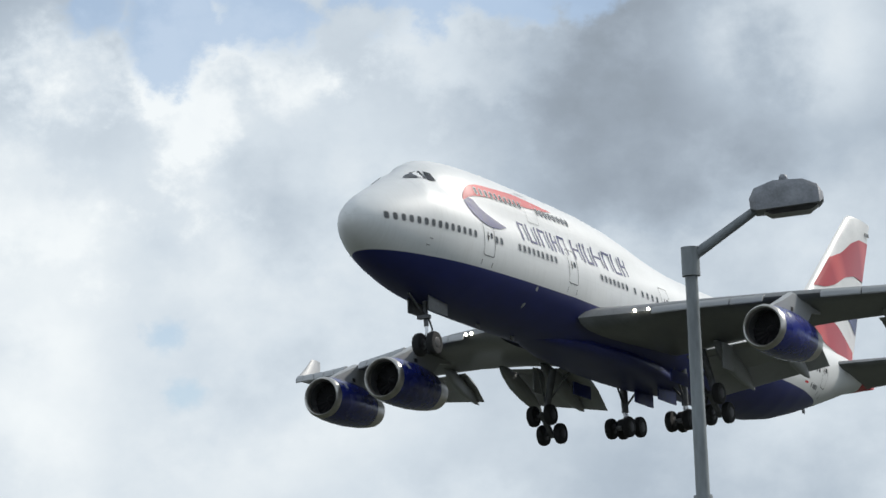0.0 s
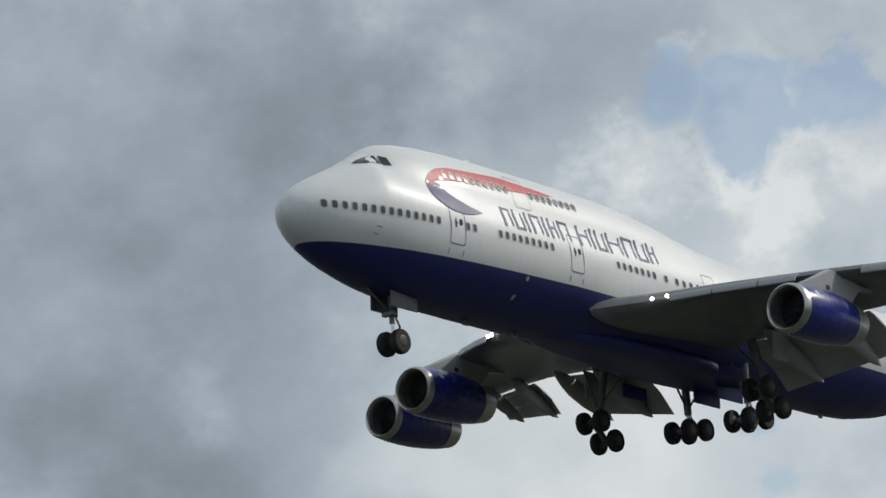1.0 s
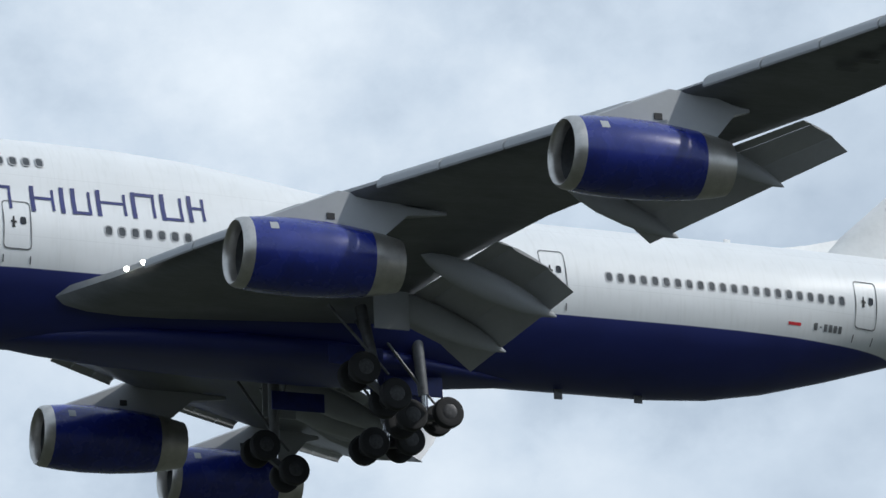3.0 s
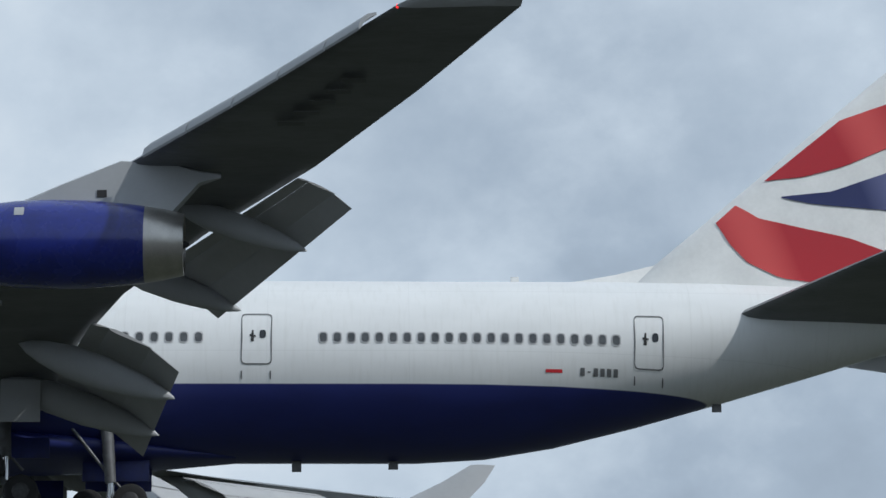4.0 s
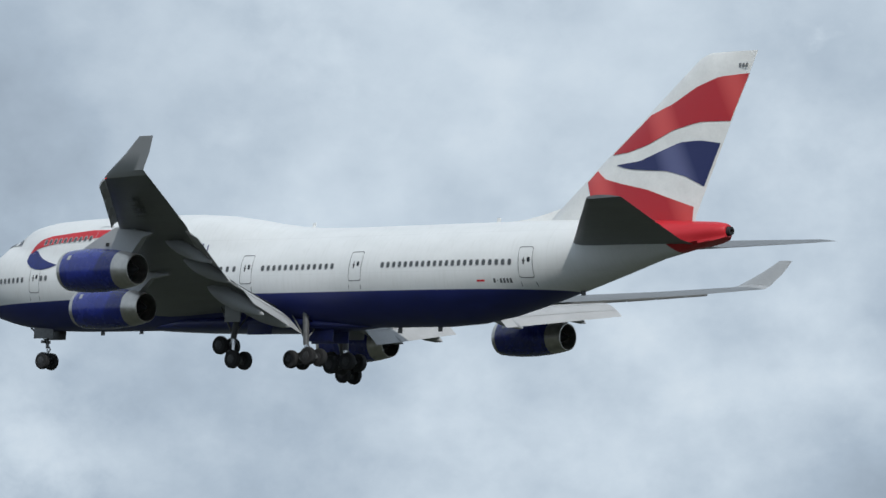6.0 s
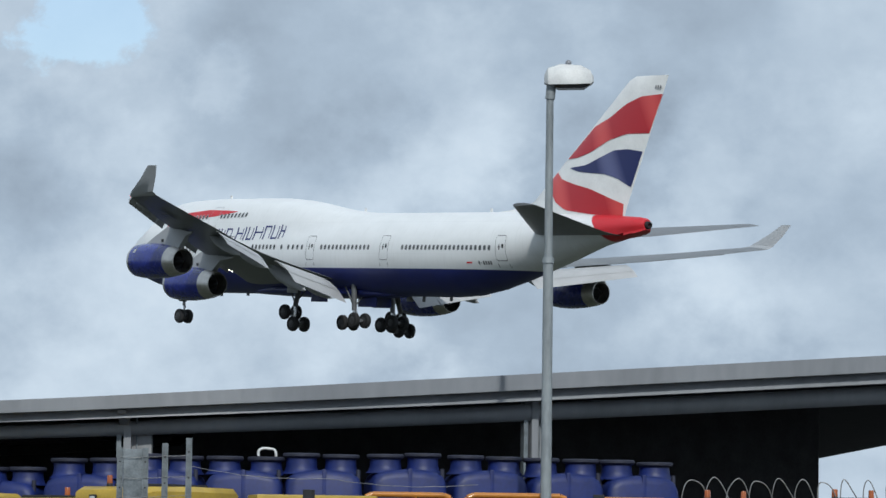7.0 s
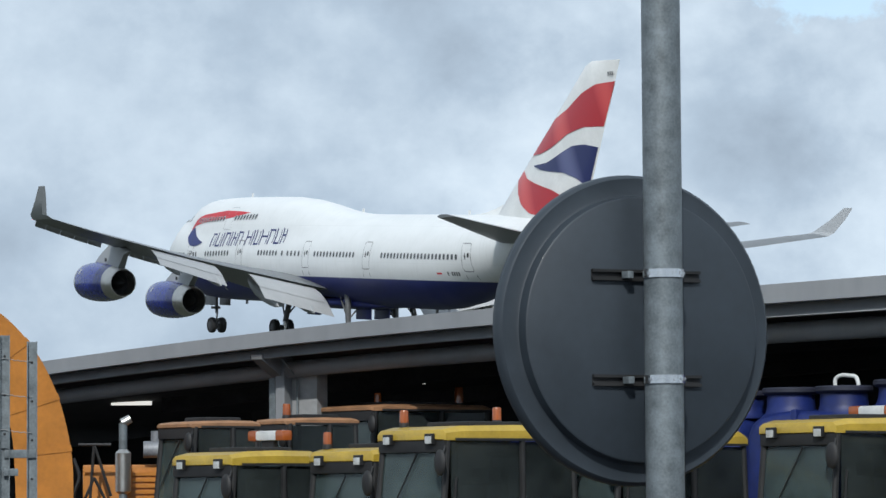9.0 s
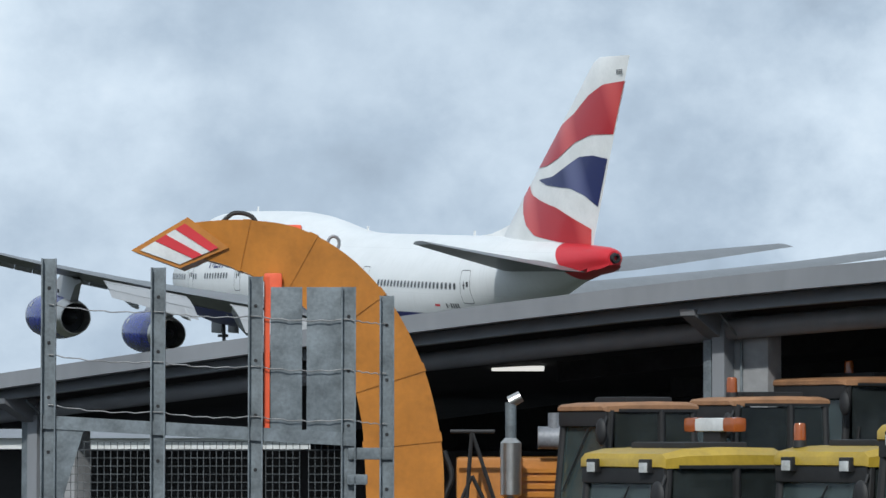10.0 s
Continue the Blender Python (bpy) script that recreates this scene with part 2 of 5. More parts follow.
def folds(name, deep, pale):
    """Airbrushed cloth folds: soft pale bands painted across a flag."""
    m = bpy.data.materials.new(name)
    m.use_nodes = True
    nt = m.node_tree
    N, L = nt.nodes.new, nt.links.new
    p = nt.nodes["Principled BSDF"]
    tc, mp, wv = N("ShaderNodeTexCoord"), N("ShaderNodeMapping"), N("ShaderNodeTexWave")
    mp.inputs["Rotation"].default_value = (0, radians(-24), 0)
    mp.inputs["Location"].default_value = (1.2, 0, 0)
    L(tc.outputs["Object"], mp.inputs[0])
    L(mp.outputs[0], wv.inputs["Vector"])
    wv.inputs["Scale"].default_value, wv.inputs["Distortion"].default_value = 0.055, 1.2
    wv.inputs["Detail"].default_value = 1.0
    r = N("ShaderNodeValToRGB")
    r.color_ramp.elements[0].position, r.color_ramp.elements[0].color = 0.62, (*deep, 1)
    r.color_ramp.elements[1].position, r.color_ramp.elements[1].color = 1.0, (*pale, 1)
    L(wv.outputs["Fac"], r.inputs[0])
    L(r.outputs[0], p.inputs["Base Color"])
    p.inputs["Roughness"].default_value = 0.32
    p.inputs["Coat Weight"].default_value = 0.25
    return m


M = {
    "hull": livery(),
    "white": material("white paint", (0.78, 0.78, 0.76), 0.35, vary=0.06, scale=0.8, coat=0.2),
    "navy": material("navy paint", (0.014, 0.023, 0.14), 0.5, vary=0.2, coat=0.05),
    "red": material("red paint", (0.55, 0.02, 0.03), 0.48, vary=0.15, scale=0.5, coat=0.06),
    "fold_red": folds("red fin paint", (0.42, 0.010, 0.018), (0.62, 0.07, 0.065)),
    "fold_blue": folds("blue fin paint", (0.012, 0.018, 0.10), (0.10, 0.11, 0.24)),
    "nacelle": material("blue nacelle paint", (0.012, 0.022, 0.20), 0.25, vary=0.2, scale=1.2, coat=0.4),
    "steel": material("bare engine metal", (0.55, 0.53, 0.50), 0.32, 0.9, vary=0.12, scale=2.5),
    "wing": material("grey wing paint", (0.16, 0.168, 0.175), 0.45, vary=0.16, scale=0.7, streak=(0.4, 1.6, 1), coat=0.1),
    "wing_light": material("light grey slat paint", (0.36, 0.37, 0.38), 0.4, vary=0.04, scale=0.8),
    "flap": material("grey flap paint", (0.40, 0.405, 0.41), 0.45, vary=0.06, scale=0.8),
    "dark": material("dark cavity", (0.02, 0.02, 0.022), 0.7, vary=0.3),
    "glass": material("dark cabin glass", (0.018, 0.02, 0.024), 0.12, vary=0.3, coat=0.4),
    "pane": material("grey window pane", (0.07, 0.075, 0.08), 0.2, vary=0.3, coat=0.3),
    "line": material("grey seam line", (0.12, 0.125, 0.13), 0.6),
    "tyre": material("tyre rubber", (0.018, 0.018, 0.019), 0.8, vary=0.25, scale=5, bump=0.2),
    "hub": material("dull wheel hub", (0.06, 0.06, 0.062), 0.5, 0.4, vary=0.3, scale=8),
    "strut": material("grey landing gear paint", (0.13, 0.133, 0.137), 0.4, 0.2, vary=0.2, scale=4),
    "chrome": material("bright oleo steel", (0.7, 0.7, 0.7), 0.15, 1.0, vary=0.05),
    "lamp_on": glow("landing light", (1.0, 0.93, 0.75), 9.0),
    "red_lamp": glow("red lamp", (1.0, 0.02, 0.02), 3.0),
    "galv": material("galvanised steel", (0.165, 0.19, 0.205), 0.5, 0.3, vary=0.3, scale=6, bump=0.12, bump_scale=30),
    "sign_back": material("dark grey sign back", (0.028, 0.037, 0.048), 0.5, vary=0.14, scale=1.5, coat=0.05),
    "lamp_grey": material("weathered grey lamp housing", (0.24, 0.25, 0.27), 0.5, 0.2, vary=0.25, scale=5),
    "lamp_white": material("off-white lamp hood", (0.62, 0.63, 0.62), 0.45, vary=0.12, scale=5),
    "lamp_lens": material("smoked lamp lens", (0.05, 0.05, 0.05), 0.2, vary=0.2),
    "post": material("painted grey post", (0.24, 0.265, 0.275), 0.5, 0.1, vary=0.25, scale=3, streak=(1, 1, 0.25), bump=0.1),
    "fascia": material("grey coated steel fascia", (0.225, 0.235, 0.25), 0.5, 0.1, vary=0.13, scale=0.7, streak=(1, 1, 0.3)),
    # near-black base colour carries the shade under the canopy
    "soffit": material("shade-dark soffit", (0.035, 0.035, 0.037), 0.9, vary=0.3),
    "concrete": material("grey concrete", (0.27, 0.275, 0.28), 0.8, vary=0.2, scale=1.6, bump=0.3, bump_scale=12),
    "asphalt": material("asphalt", (0.05, 0.05, 0.052), 0.9, vary=0.3, scale=0.6, bump=0.4, bump_scale=40),
    "grass": material("rough grass", (0.04, 0.045, 0.03), 0.95, vary=0.4, scale=0.2, bump=0.5, bump_scale=8),
    "yellow": material("yellow cab paint", (0.44, 0.30, 0.035), 0.38, vary=0.14, scale=4, coat=0.2),
    "orange": material("orange machine paint", (0.44, 0.165, 0.016), 0.4, vary=0.15, scale=3, coat=0.2),
    "tan": material("faded orange roof", (0.30, 0.155, 0.075), 0.6, vary=0.2, scale=6),
    "tank_blue": material("blue polyethylene tank", (0.006, 0.016, 0.11), 0.5, vary=0.3, scale=2.5),
    "lid": material("dark tank lid", (0.02, 0.022, 0.04), 0.6, vary=0.3),
    "rubber": material("black trim", (0.016, 0.016, 0.017), 0.6, vary=0.3),
    "amber": material("amber beacon lens", (0.30, 0.075, 0.015), 0.2, vary=0.2, coat=0.5),
    "tint": tinted("teal tinted cab glass", (0.42, 0.56, 0.56), 0.45),
    "tint_dark": tinted("dark cab glass", (0.30, 0.36, 0.36), 0.4),
    "clear": material("clear lamp lens", (0.48, 0.49, 0.48), 0.15, vary=0.2, scale=12, coat=0.5),
    "hi_vis_red": material("orange-red stripe", (0.75, 0.10, 0.03), 0.45, vary=0.1),
    "mesh_wire": material("dull dark mesh wire", (0.10, 0.11, 0.115), 0.6, 0.3, vary=0.3, scale=10),
    "pale": material("pale painted cladding", (0.62, 0.63, 0.62), 0.6, vary=0.1, scale=0.5),
    "tube": glow("fluorescent tube", (1.0, 0.95, 0.85), 0.75),
    "wire": material("galvanised wire", (0.25, 0.25, 0.25), 0.5, 0.5, vary=0.3, scale=10),
}


# ---- building helpers ----
def thing(name, label, category, m=None, group="", kind=""):
    ob = new(name)
    ob.empty_display_size = 0.2
    if m is not None:
        ob.matrix_basis = m
    return tagged(ob, label, category, group, kind)


def finish(name, bm, mat_key, smooth):
    me = bpy.data.meshes.new(name)
    bmesh.ops.recalc_face_normals(bm, faces=bm.faces)
    bm.to_mesh(me)
    bm.free()
    me.materials.append(M[mat_key])
    if smooth:
        me.shade_smooth()
        try:
            me.set_sharp_from_angle(angle=radians(38))
        except Exception:
            pass
    return me


def part(name, bm, mat_key, parent, label="", smooth=True, m=None):
    ob = new(name, finish(name, bm, mat_key, smooth))
    ob.parent = parent
    if m is not None:
        ob.matrix_basis = m
    if label:
        ob["label"] = label
    return ob


def solid(name, bm, mat_key, label="", category="", kind="", group="", smooth=True, m=None):
    ob = new(name, finish(name, bm, mat_key, smooth))
    if m is not None:
        ob.matrix_basis = m
    return tagged(ob, label, category, group, kind)


def box(bm, x0, x1, y0, y1, z0, z1, bevel=0.0, m=None):
    r = bmesh.ops.create_cube(bm, size=1)
    mat4 = Matrix.Translation(((x0 + x1) / 2, (y0 + y1) / 2, (z0 + z1) / 2)) @ Matrix.Diagonal((x1 - x0, y1 - y0, z1 - z0, 1))
    if m is not None:
        mat4 = m @ mat4
    bmesh.ops.transform(bm, matrix=mat4, verts=r["verts"])
    if bevel:
        es = {e for v in r["verts"] for e in v.link_edges}
        bmesh.ops.bevel(bm, geom=list(es), offset=bevel, segments=2, affect="EDGES", profile=0.7)
    return bm


def boxed(*a, **k):
    return box(bmesh.new(), *a, **k)


def rod_between(bm, a, b, r0, r1=None, n=12):
    a, b = Vector(a), Vector(b)
    r1 = r0 if r1 is None else r1
    d = b - a
    q = d.to_track_quat("Z", "Y").to_matrix().to_4x4()
    bmesh.ops.create_cone(bm, cap_ends=True, segments=n, radius1=r0, radius2=r1, depth=d.length,
                          matrix=Matrix.Translation((a + b) / 2) @ q)
    return bm


def lathe(bm, profile, n=40, m=None, close=False):
    """Turns (along, radius) pairs round the local x axis."""
    rings = []
    for x, r in profile:
        ring = []
        for k in range(n):
            a = 2 * math.pi * k / n
            v = Vector((x, r * math.cos(a), r * math.sin(a)))
            ring.append(bm.verts.new(m @ v if m is not None else v))
        rings.append(ring)
    for a, b in zip(rings[:-1], rings[1:]):
        for k in range(n):
            bm.faces.new((a[k], a[(k + 1) % n], b[(k + 1) % n], b[k]))
    if close:
        bm.faces.new(rings[0])
        bm.faces.new(rings[-1])
    return bm


def loft(bm, sections, cap=True):
    """Skins closed sections with the same number of points."""
    rings = [[bm.verts.new(p) for p in s] for s in sections]
    n = len(rings[0])
    for a, b in zip(rings[:-1], rings[1:]):
        for k in range(n):
            bm.faces.new((a[k], a[(k + 1) % n], b[(k + 1) % n], b[k]))
    if cap:
        bm.faces.new(rings[0])
        bm.faces.new(rings[-1])
    return bm


def wire(name, points, radius, mat_key, parent=None, label="", category="", kind="", cyclic=False):
    cu = bpy.data.curves.new(name, "CURVE")
    cu.dimensions, cu.bevel_depth, cu.bevel_resolution = "3D", radius, 2
    sp = cu.splines.new("POLY")
    sp.points.add(len(points) - 1)
    for p, q in zip(sp.points, points):
        p.co = (*q, 1)
    sp.use_cyclic_u = cyclic
    cu.materials.append(M[mat_key])
    ob = new(name, cu)
    ob.parent = parent
    return tagged(ob, label, category, "", kind)


def table(xs, rows):
    return [float(np.interp(xs, [r[0] for r in rows], [r[k] for r in rows])) for k in range(1, len(rows[0]))]


# ---- the airliner: x to the nose, y to port, z up, origin at the nose on the hull's axis ----
# station behind the nose: top, bottom, half width, half width of the upper lobe
HULL = [
    (0.0, 0.02, -0.30, 0.15, 0.10), (0.12, 0.34, -0.62, 0.46, 0.3), (0.35, 0.64, -0.92, 0.76, 0.4), (0.8, 1.02, -1.30, 1.13, 0.6),
    (1.4, 1.42, -1.66, 1.48, 0.8), (2.2, 1.86, -2.00, 1.82, 1.0), (3.2, 2.36, -2.33, 2.16, 1.2), (4.2, 2.88, -2.58, 2.44, 1.4),
    (5.0, 3.38, -2.74, 2.62, 1.62), (5.8, 3.92, -2.88, 2.76, 1.88), (6.6, 4.27, -2.98, 2.88, 2.12), (7.6, 4.48, -3.08, 2.98, 2.34),
    (9.0, 4.64, -3.17, 3.09, 2.56), (11.0, 4.74, -3.23, 3.18, 2.70), (13.5, 4.80, -3.25, 3.25, 2.76), (20.0, 4.82, -3.25, 3.25, 2.78),
    (23.0, 4.78, -3.25, 3.25, 2.78), (26.0, 4.58, -3.25, 3.25, 2.78), (28.5, 4.26, -3.25, 3.25, 2.76), (30.5, 3.94, -3.25, 3.25, 2.74),
    (32.5, 3.68, -3.25, 3.25, 2.72), (34.5, 3.53, -3.25, 3.25, 2.70), (37.0, 3.47, -3.25, 3.25, 2.70), (46.0, 3.46, -3.25, 3.25, 2.7), (48.5, 3.46, -3.10, 3.20, 2.6),
    (51.0, 3.46, -2.68, 3.08, 2.5), (54.0, 3.44, -1.92, 2.80, 2.3), (57.0, 3.40, -1.06, 2.42, 2.0), (60.0, 3.32, -0.16, 1.98, 1.7),
    (63.0, 3.18, 0.76, 1.44, 1.3), (65.5, 3.06, 1.30, 1.12, 1.0), (67.2, 2.98, 1.70, 0.80, 0.7), (67.9, 2.88, 1.88, 0.58, 0.5), (68.1, 2.78, 2.0, 0.42, 0.36),
]


def hull_at(s):
    return table(s, HULL)


def side(s, z):
    """Half width of the hull at a station and height."""
    top, bot, w, wu = hull_at(s)
    low_top = min(top, 3.25)
    c, h = (low_top + bot) / 2, (low_top - bot) / 2
    a = w * math.sqrt(max(0.0, 1 - ((z - c) / h) ** 2)) if h > 0 else 0
    cu = min(1.55, (top + bot) / 2 + 0.4)
    hu = top - cu
    b = wu * math.sqrt(max(0.0, 1 - ((z - cu) / hu) ** 2)) if z > cu else 0
    return max(a, b) if abs(a - b) > 0.15 else max(a, b) + (0.15 - abs(a - b)) ** 2 / 0.6


def build_hull(parent):
    bm = bmesh.new()
    stations = sorted({r[0] for r in HULL} | {x * 0.8 for x in range(4, 85)})
    stations = [s for s in stations if s <= 68.1]
    n = 30
    sections = []
    for s in stations:
        top, bot, _, _ = hull_at(s)
        zs = [bot + (top - bot) * (1 - math.cos(math.pi * k / n)) / 2 for k in range(n + 1)]
        port = [(-s, side(s, z), z) for z in zs]
        port[0], port[-1] = (-s, 0, bot), (-s, 0, top)
        sections.append(port + [(x, -y, z) for x, y, z in port[-2:0:-1]])
    loft(bm, sections)
    return part("fuselage", bm, "hull", parent, "white hull with dark blue belly and red tail end")


def hull_patch(bm, pts, lift=0.02, sgn=1, step=0.6):
    """A thin skin on the hull's flank over a convex (station, height) outline, fanned in strips along the station."""
    xs = sorted(p[0] for p in pts)
    a, b = xs[0], xs[-1]
    k = max(1, int((b - a) / step))
    cuts = sorted({a + (b - a) * i / k for i in range(k + 1)} | {p[0] for p in pts})
    cuts = [c for i, c in enumerate(cuts) if i == 0 or c - cuts[i - 1] > 1e-4]

    def span(s):
        zs = []
        for p, q in zip(pts, pts[1:] + pts[:1]):
            if min(p[0], q[0]) - 1e-9 <= s <= max(p[0], q[0]) + 1e-9:
                zs += [p[1], q[1]] if abs(p[0] - q[0]) < 1e-9 else [p[1] + (q[1] - p[1]) * (s - p[0]) / (q[0] - p[0])]
        return min(zs), max(zs)

    rows = []
    for s in cuts:
        lo, hi = span(s)
        m = 6
        row = []
        for i in range(m + 1):
            z = lo + (hi - lo) * i / m
            row.append((-s, sgn * (side(s, z) + lift), z))
        rows.append(row)
    vs = [[bm.verts.new(v) for v in r] for r in rows]
    for r0, r1 in zip(vs[:-1], vs[1:]):
        for i in range(len(r0) - 1):
            bm.faces.new((r0[i], r0[i + 1], r1[i + 1], r1[i]))
    return bm


def round_rect(s0, s1, z0, z1, r):
    out = []
    for cx, cz, a0 in ((s1 - r, z1 - r, 0), (s0 + r, z1 - r, 90), (s0 + r, z0 + r, 180), (s1 - r, z0 + r, 270)):
        out += [(cx + r * math.cos(radians(a0 + a)), cz + r * math.sin(radians(a0 + a))) for a in (0, 30, 60, 90)]
    return out


def hull_ring(bm, outline, width, lift, sgn=1):
    """A narrow band along a closed outline on the flank."""
    c = Vector((sum(p[0] for p in outline) / len(outline), sum(p[1] for p in outline) / len(outline)))
    fine = []
    for p, q in zip(outline, outline[1:] + outline[:1]):
        k = max(1, int(math.dist(p, q) / 0.14))
        fine += [(p[0] + (q[0] - p[0]) * i / k, p[1] + (q[1] - p[1]) * i / k) for i in range(k)]
    outline = fine
    a, b = [], []
    for p in outline:
        v = Vector(p)
        d = (v - c).normalized() * width
        for lst, w in ((a, v), (b, v - d)):
            lst.append(bm.verts.new((-w.x, sgn * (side(w.x, w.y) + lift), w.y)))
    n = len(a)
    for k in range(n):
        bm.faces.new((a[k], a[(k + 1) % n], b[(k + 1) % n], b[k]))


def row_height(s):
    return float(np.interp(s, [0, 8, 12.5, 16.6, 22, 70], [0.06, 0.19, 0.32, 0.43, 0.50, 0.49]))


def build_windows(parent):
    rows = []
    main = [(1.35, 7.95, 14), (10.05, 10.55, 2), (12.5, 16.65, 9), (22.2, 25.3, 7), (26.33, 26.4, 1), (27.3, 29.2, 4), (31.87, 38.2, 13), (42.65, 53.15, 22)]
    for a, b, k in main:
        rows += [(a + (b - a) * i / max(1, k - 1), None) for i in range(k)]
    upper = [(9.4, 14.1, 10), (16.2, 19.8, 8)]
    for a, b, k in upper:
        rows += [(a + (b - a) * i / (k - 1), 2.90) for i in range(k)]
    for sgn in (1, -1):
        for s, z in rows:
            w, h = 0.125, 0.18
            zz = row_height(s) if z is None else 2.93 + (s - 9.4) * 0.032
            bm = bmesh.new()
            hull_patch(bm, round_rect(s - w, s + w, zz - h, zz + h, 0.1), 0.014 if z is None else 0.042, sgn, 0.4)
            win = part("window", bm, "pane", parent)
            bm = bmesh.new()
            hull_ring(bm, round_rect(s - w - 0.04, s + w + 0.04, zz - h - 0.04, zz + h + 0.04, 0.12), 0.045, 0.018 if z is None else 0.046, sgn)
            part("window_frame", bm, "flap", win)


def build_doors(parent):
    for s0, z0, dw in ((8.78, -0.77, 1.1), (18.15, -0.55, 1.08), (29.8, -0.54, 1.1), (39.72, -0.52, 1.1), (53.8, -0.50, 1.08)):
        for sgn in (1, -1):
            bm = bmesh.new()
            hull_ring(bm, round_rect(s0, s0 + dw, z0, z0 + 1.98, 0.16), 0.05, 0.016, sgn)
            door = part("door", bm, "line", parent, "cabin door outline in the hull")
            bm = bmesh.new()
            hull_patch(bm, round_rect(s0 + 0.66, s0 + 0.88, z0 + 0.98, z0 + 1.3, 0.08), 0.018, sgn)
            part("door_window", bm, "glass", door)
            bm = bmesh.new()
            hull_patch(bm, [(s0 + 0.34, z0 + 0.85), (s0 + 0.46, z0 + 0.85), (s0 + 0.44, z0 + 1.3), (s0 + 0.38, z0 + 1.3)], 0.018, sgn)
            hull_patch(bm, [(s0 + 0.30, z0 + 1.05), (s0 + 0.52, z0 + 1.02), (s0 + 0.52, z0 + 1.1), (s0 + 0.30, z0 + 1.13)], 0.022, sgn)
            part("door_handle", bm, "dark", door)
            for q in (0.02, 1.05):
                bm = bmesh.new()
                hull_patch(bm, [(s0 + q - 0.025, z0 - 0.5), (s0 + q + 0.025, z0 - 0.5), (s0 + q + 0.025, z0 - 0.22), (s0 + q - 0.025, z0 - 0.22)], 0.016, sgn)
                part("hinge_mark", bm, "line", door)
    for sgn in (1, -1):
        bm = bmesh.new()
        hull_ring(bm, round_rect(14.55, 15.85, 2.22, 3.98, 0.14), 0.04, 0.034, sgn)
        part("upper_door", bm, "wing_light", parent, "upper deck door outline")
        for s, z in ((4.37, -0.71), (4.26, -1.05)):
            y = side(s, z)
            part("probe", boxed(-s - 0.02, -s + 0.28, sgn * (y + 0.08) - 0.02, sgn * (y + 0.08) + 0.02, z - 0.02, z + 0.02), "strut", parent)
        for s, z in ((14.9, -1.46), (14.5, -2.35)):
            bm = bmesh.new()
            hull_patch(bm, round_rect(s - 0.12, s + 0.12, z - 0.12, z + 0.12, 0.1), 0.016, sgn)
            part("vent_port", bm, "wing_light", parent)


# widths of the fourteen flat marks that stand for the airline's name; 0 is a gap
NAME_MARKS = [0.72, 0.75, 0.22, 0.8, 0.22, 0.62, 0.82, 0, 0.92, 0.22, 0.75, 1.15, 0.92, 0.85, 0.66]


def build_livery(parent):
    for sgn in (1, -1):
        bm = bmesh.new()
        hull_patch(bm, [(7.9, 2.12), (8.0, 2.4), (8.2, 2.66), (8.5, 2.94), (8.95, 3.18), (9.8, 3.38), (12, 3.56), (14.0, 3.72), (16.5, 3.66), (18.4, 3.57), (16.6, 3.30), (15.1, 3.13), (12.8, 2.95), (10.8, 2.80), (9.6, 2.66), (8.9, 2.52), (8.5, 2.40), (8.2, 2.25)], 0.030, sgn, 0.25)
        part("red_ribbon", bm, "red", parent, "red ribbon painted on the hull")
        bm = bmesh.new()
        hull_patch(bm, [(7.88, 2.08), (8.1, 2.2), (8.45, 2.36), (8.8, 2.3), (9.2, 1.95), (9.7, 1.68), (10.5, 1.42), (11.45, 1.20), (10.6, 0.96), (9.9, 0.88), (9.2, 0.93), (8.66, 1.09), (8.2, 1.36), (7.95, 1.62)], 0.032, sgn, 0.25)
        part("blue_ribbon", bm, "navy", parent, "dark blue ribbon painted on the hull")
        s = 13.05
        total = sum(NAME_MARKS) + 0.22 * len(NAME_MARKS) + 0.5
        k = 13.5 / total
        order = NAME_MARKS if sgn > 0 else NAME_MARKS[::-1]
        for i, w in enumerate(order):
            if not w:
                s += 0.5 * k
                continue
            z0 = 0.86 + (s - 13.05) * 0.027
            z1 = z0 + 1.08 + (s - 13.05) * 0.010
            bm = bmesh.new()
            t, e = 0.17, s + w * k
            hull_patch(bm, [(s, z0), (s + t, z0), (s + t, z1), (s, z1)], 0.026, sgn)
            if w > 0.3:
                # a lighter second stroke and two short bars, never a letter
                hull_patch(bm, [(e - 0.11, z0 + 0.1), (e, z0 + 0.1), (e, z1 - 0.1), (e - 0.11, z1 - 0.1)], 0.026, sgn)
                zb = (z1 - 0.15, z0 + 0.02, (z0 + z1) / 2)[i % 3]
                hull_patch(bm, [(s + t, zb), (e, zb), (e, zb + 0.13), (s + t, zb + 0.13)], 0.026, sgn)
            part("name_mark", bm, "navy", parent)
            s += (w + 0.22) * k
        bm = bmesh.new()
        for i in range(6):
            if i == 1:
                hull_patch(bm, [(51.87 + 0.24, -0.68), (51.98 + 0.24, -0.68), (51.98 + 0.24, -0.63), (51.87 + 0.24, -0.63)], 0.014, sgn)
            else:
                a = 51.85 + 0.24 * i
                hull_patch(bm, [(a, -0.79), (a + 0.16, -0.79), (a + 0.16, -0.52), (a, -0.52)], 0.014, sgn)
        part("registration_bar", bm, "line", parent)
        bm = bmesh.new()
        hull_patch(bm, [(50.6, -0.72), (51.2, -0.72), (51.2, -0.6), (50.6, -0.6)], 0.014, sgn)
        part("red_stencil", bm, "red", parent)


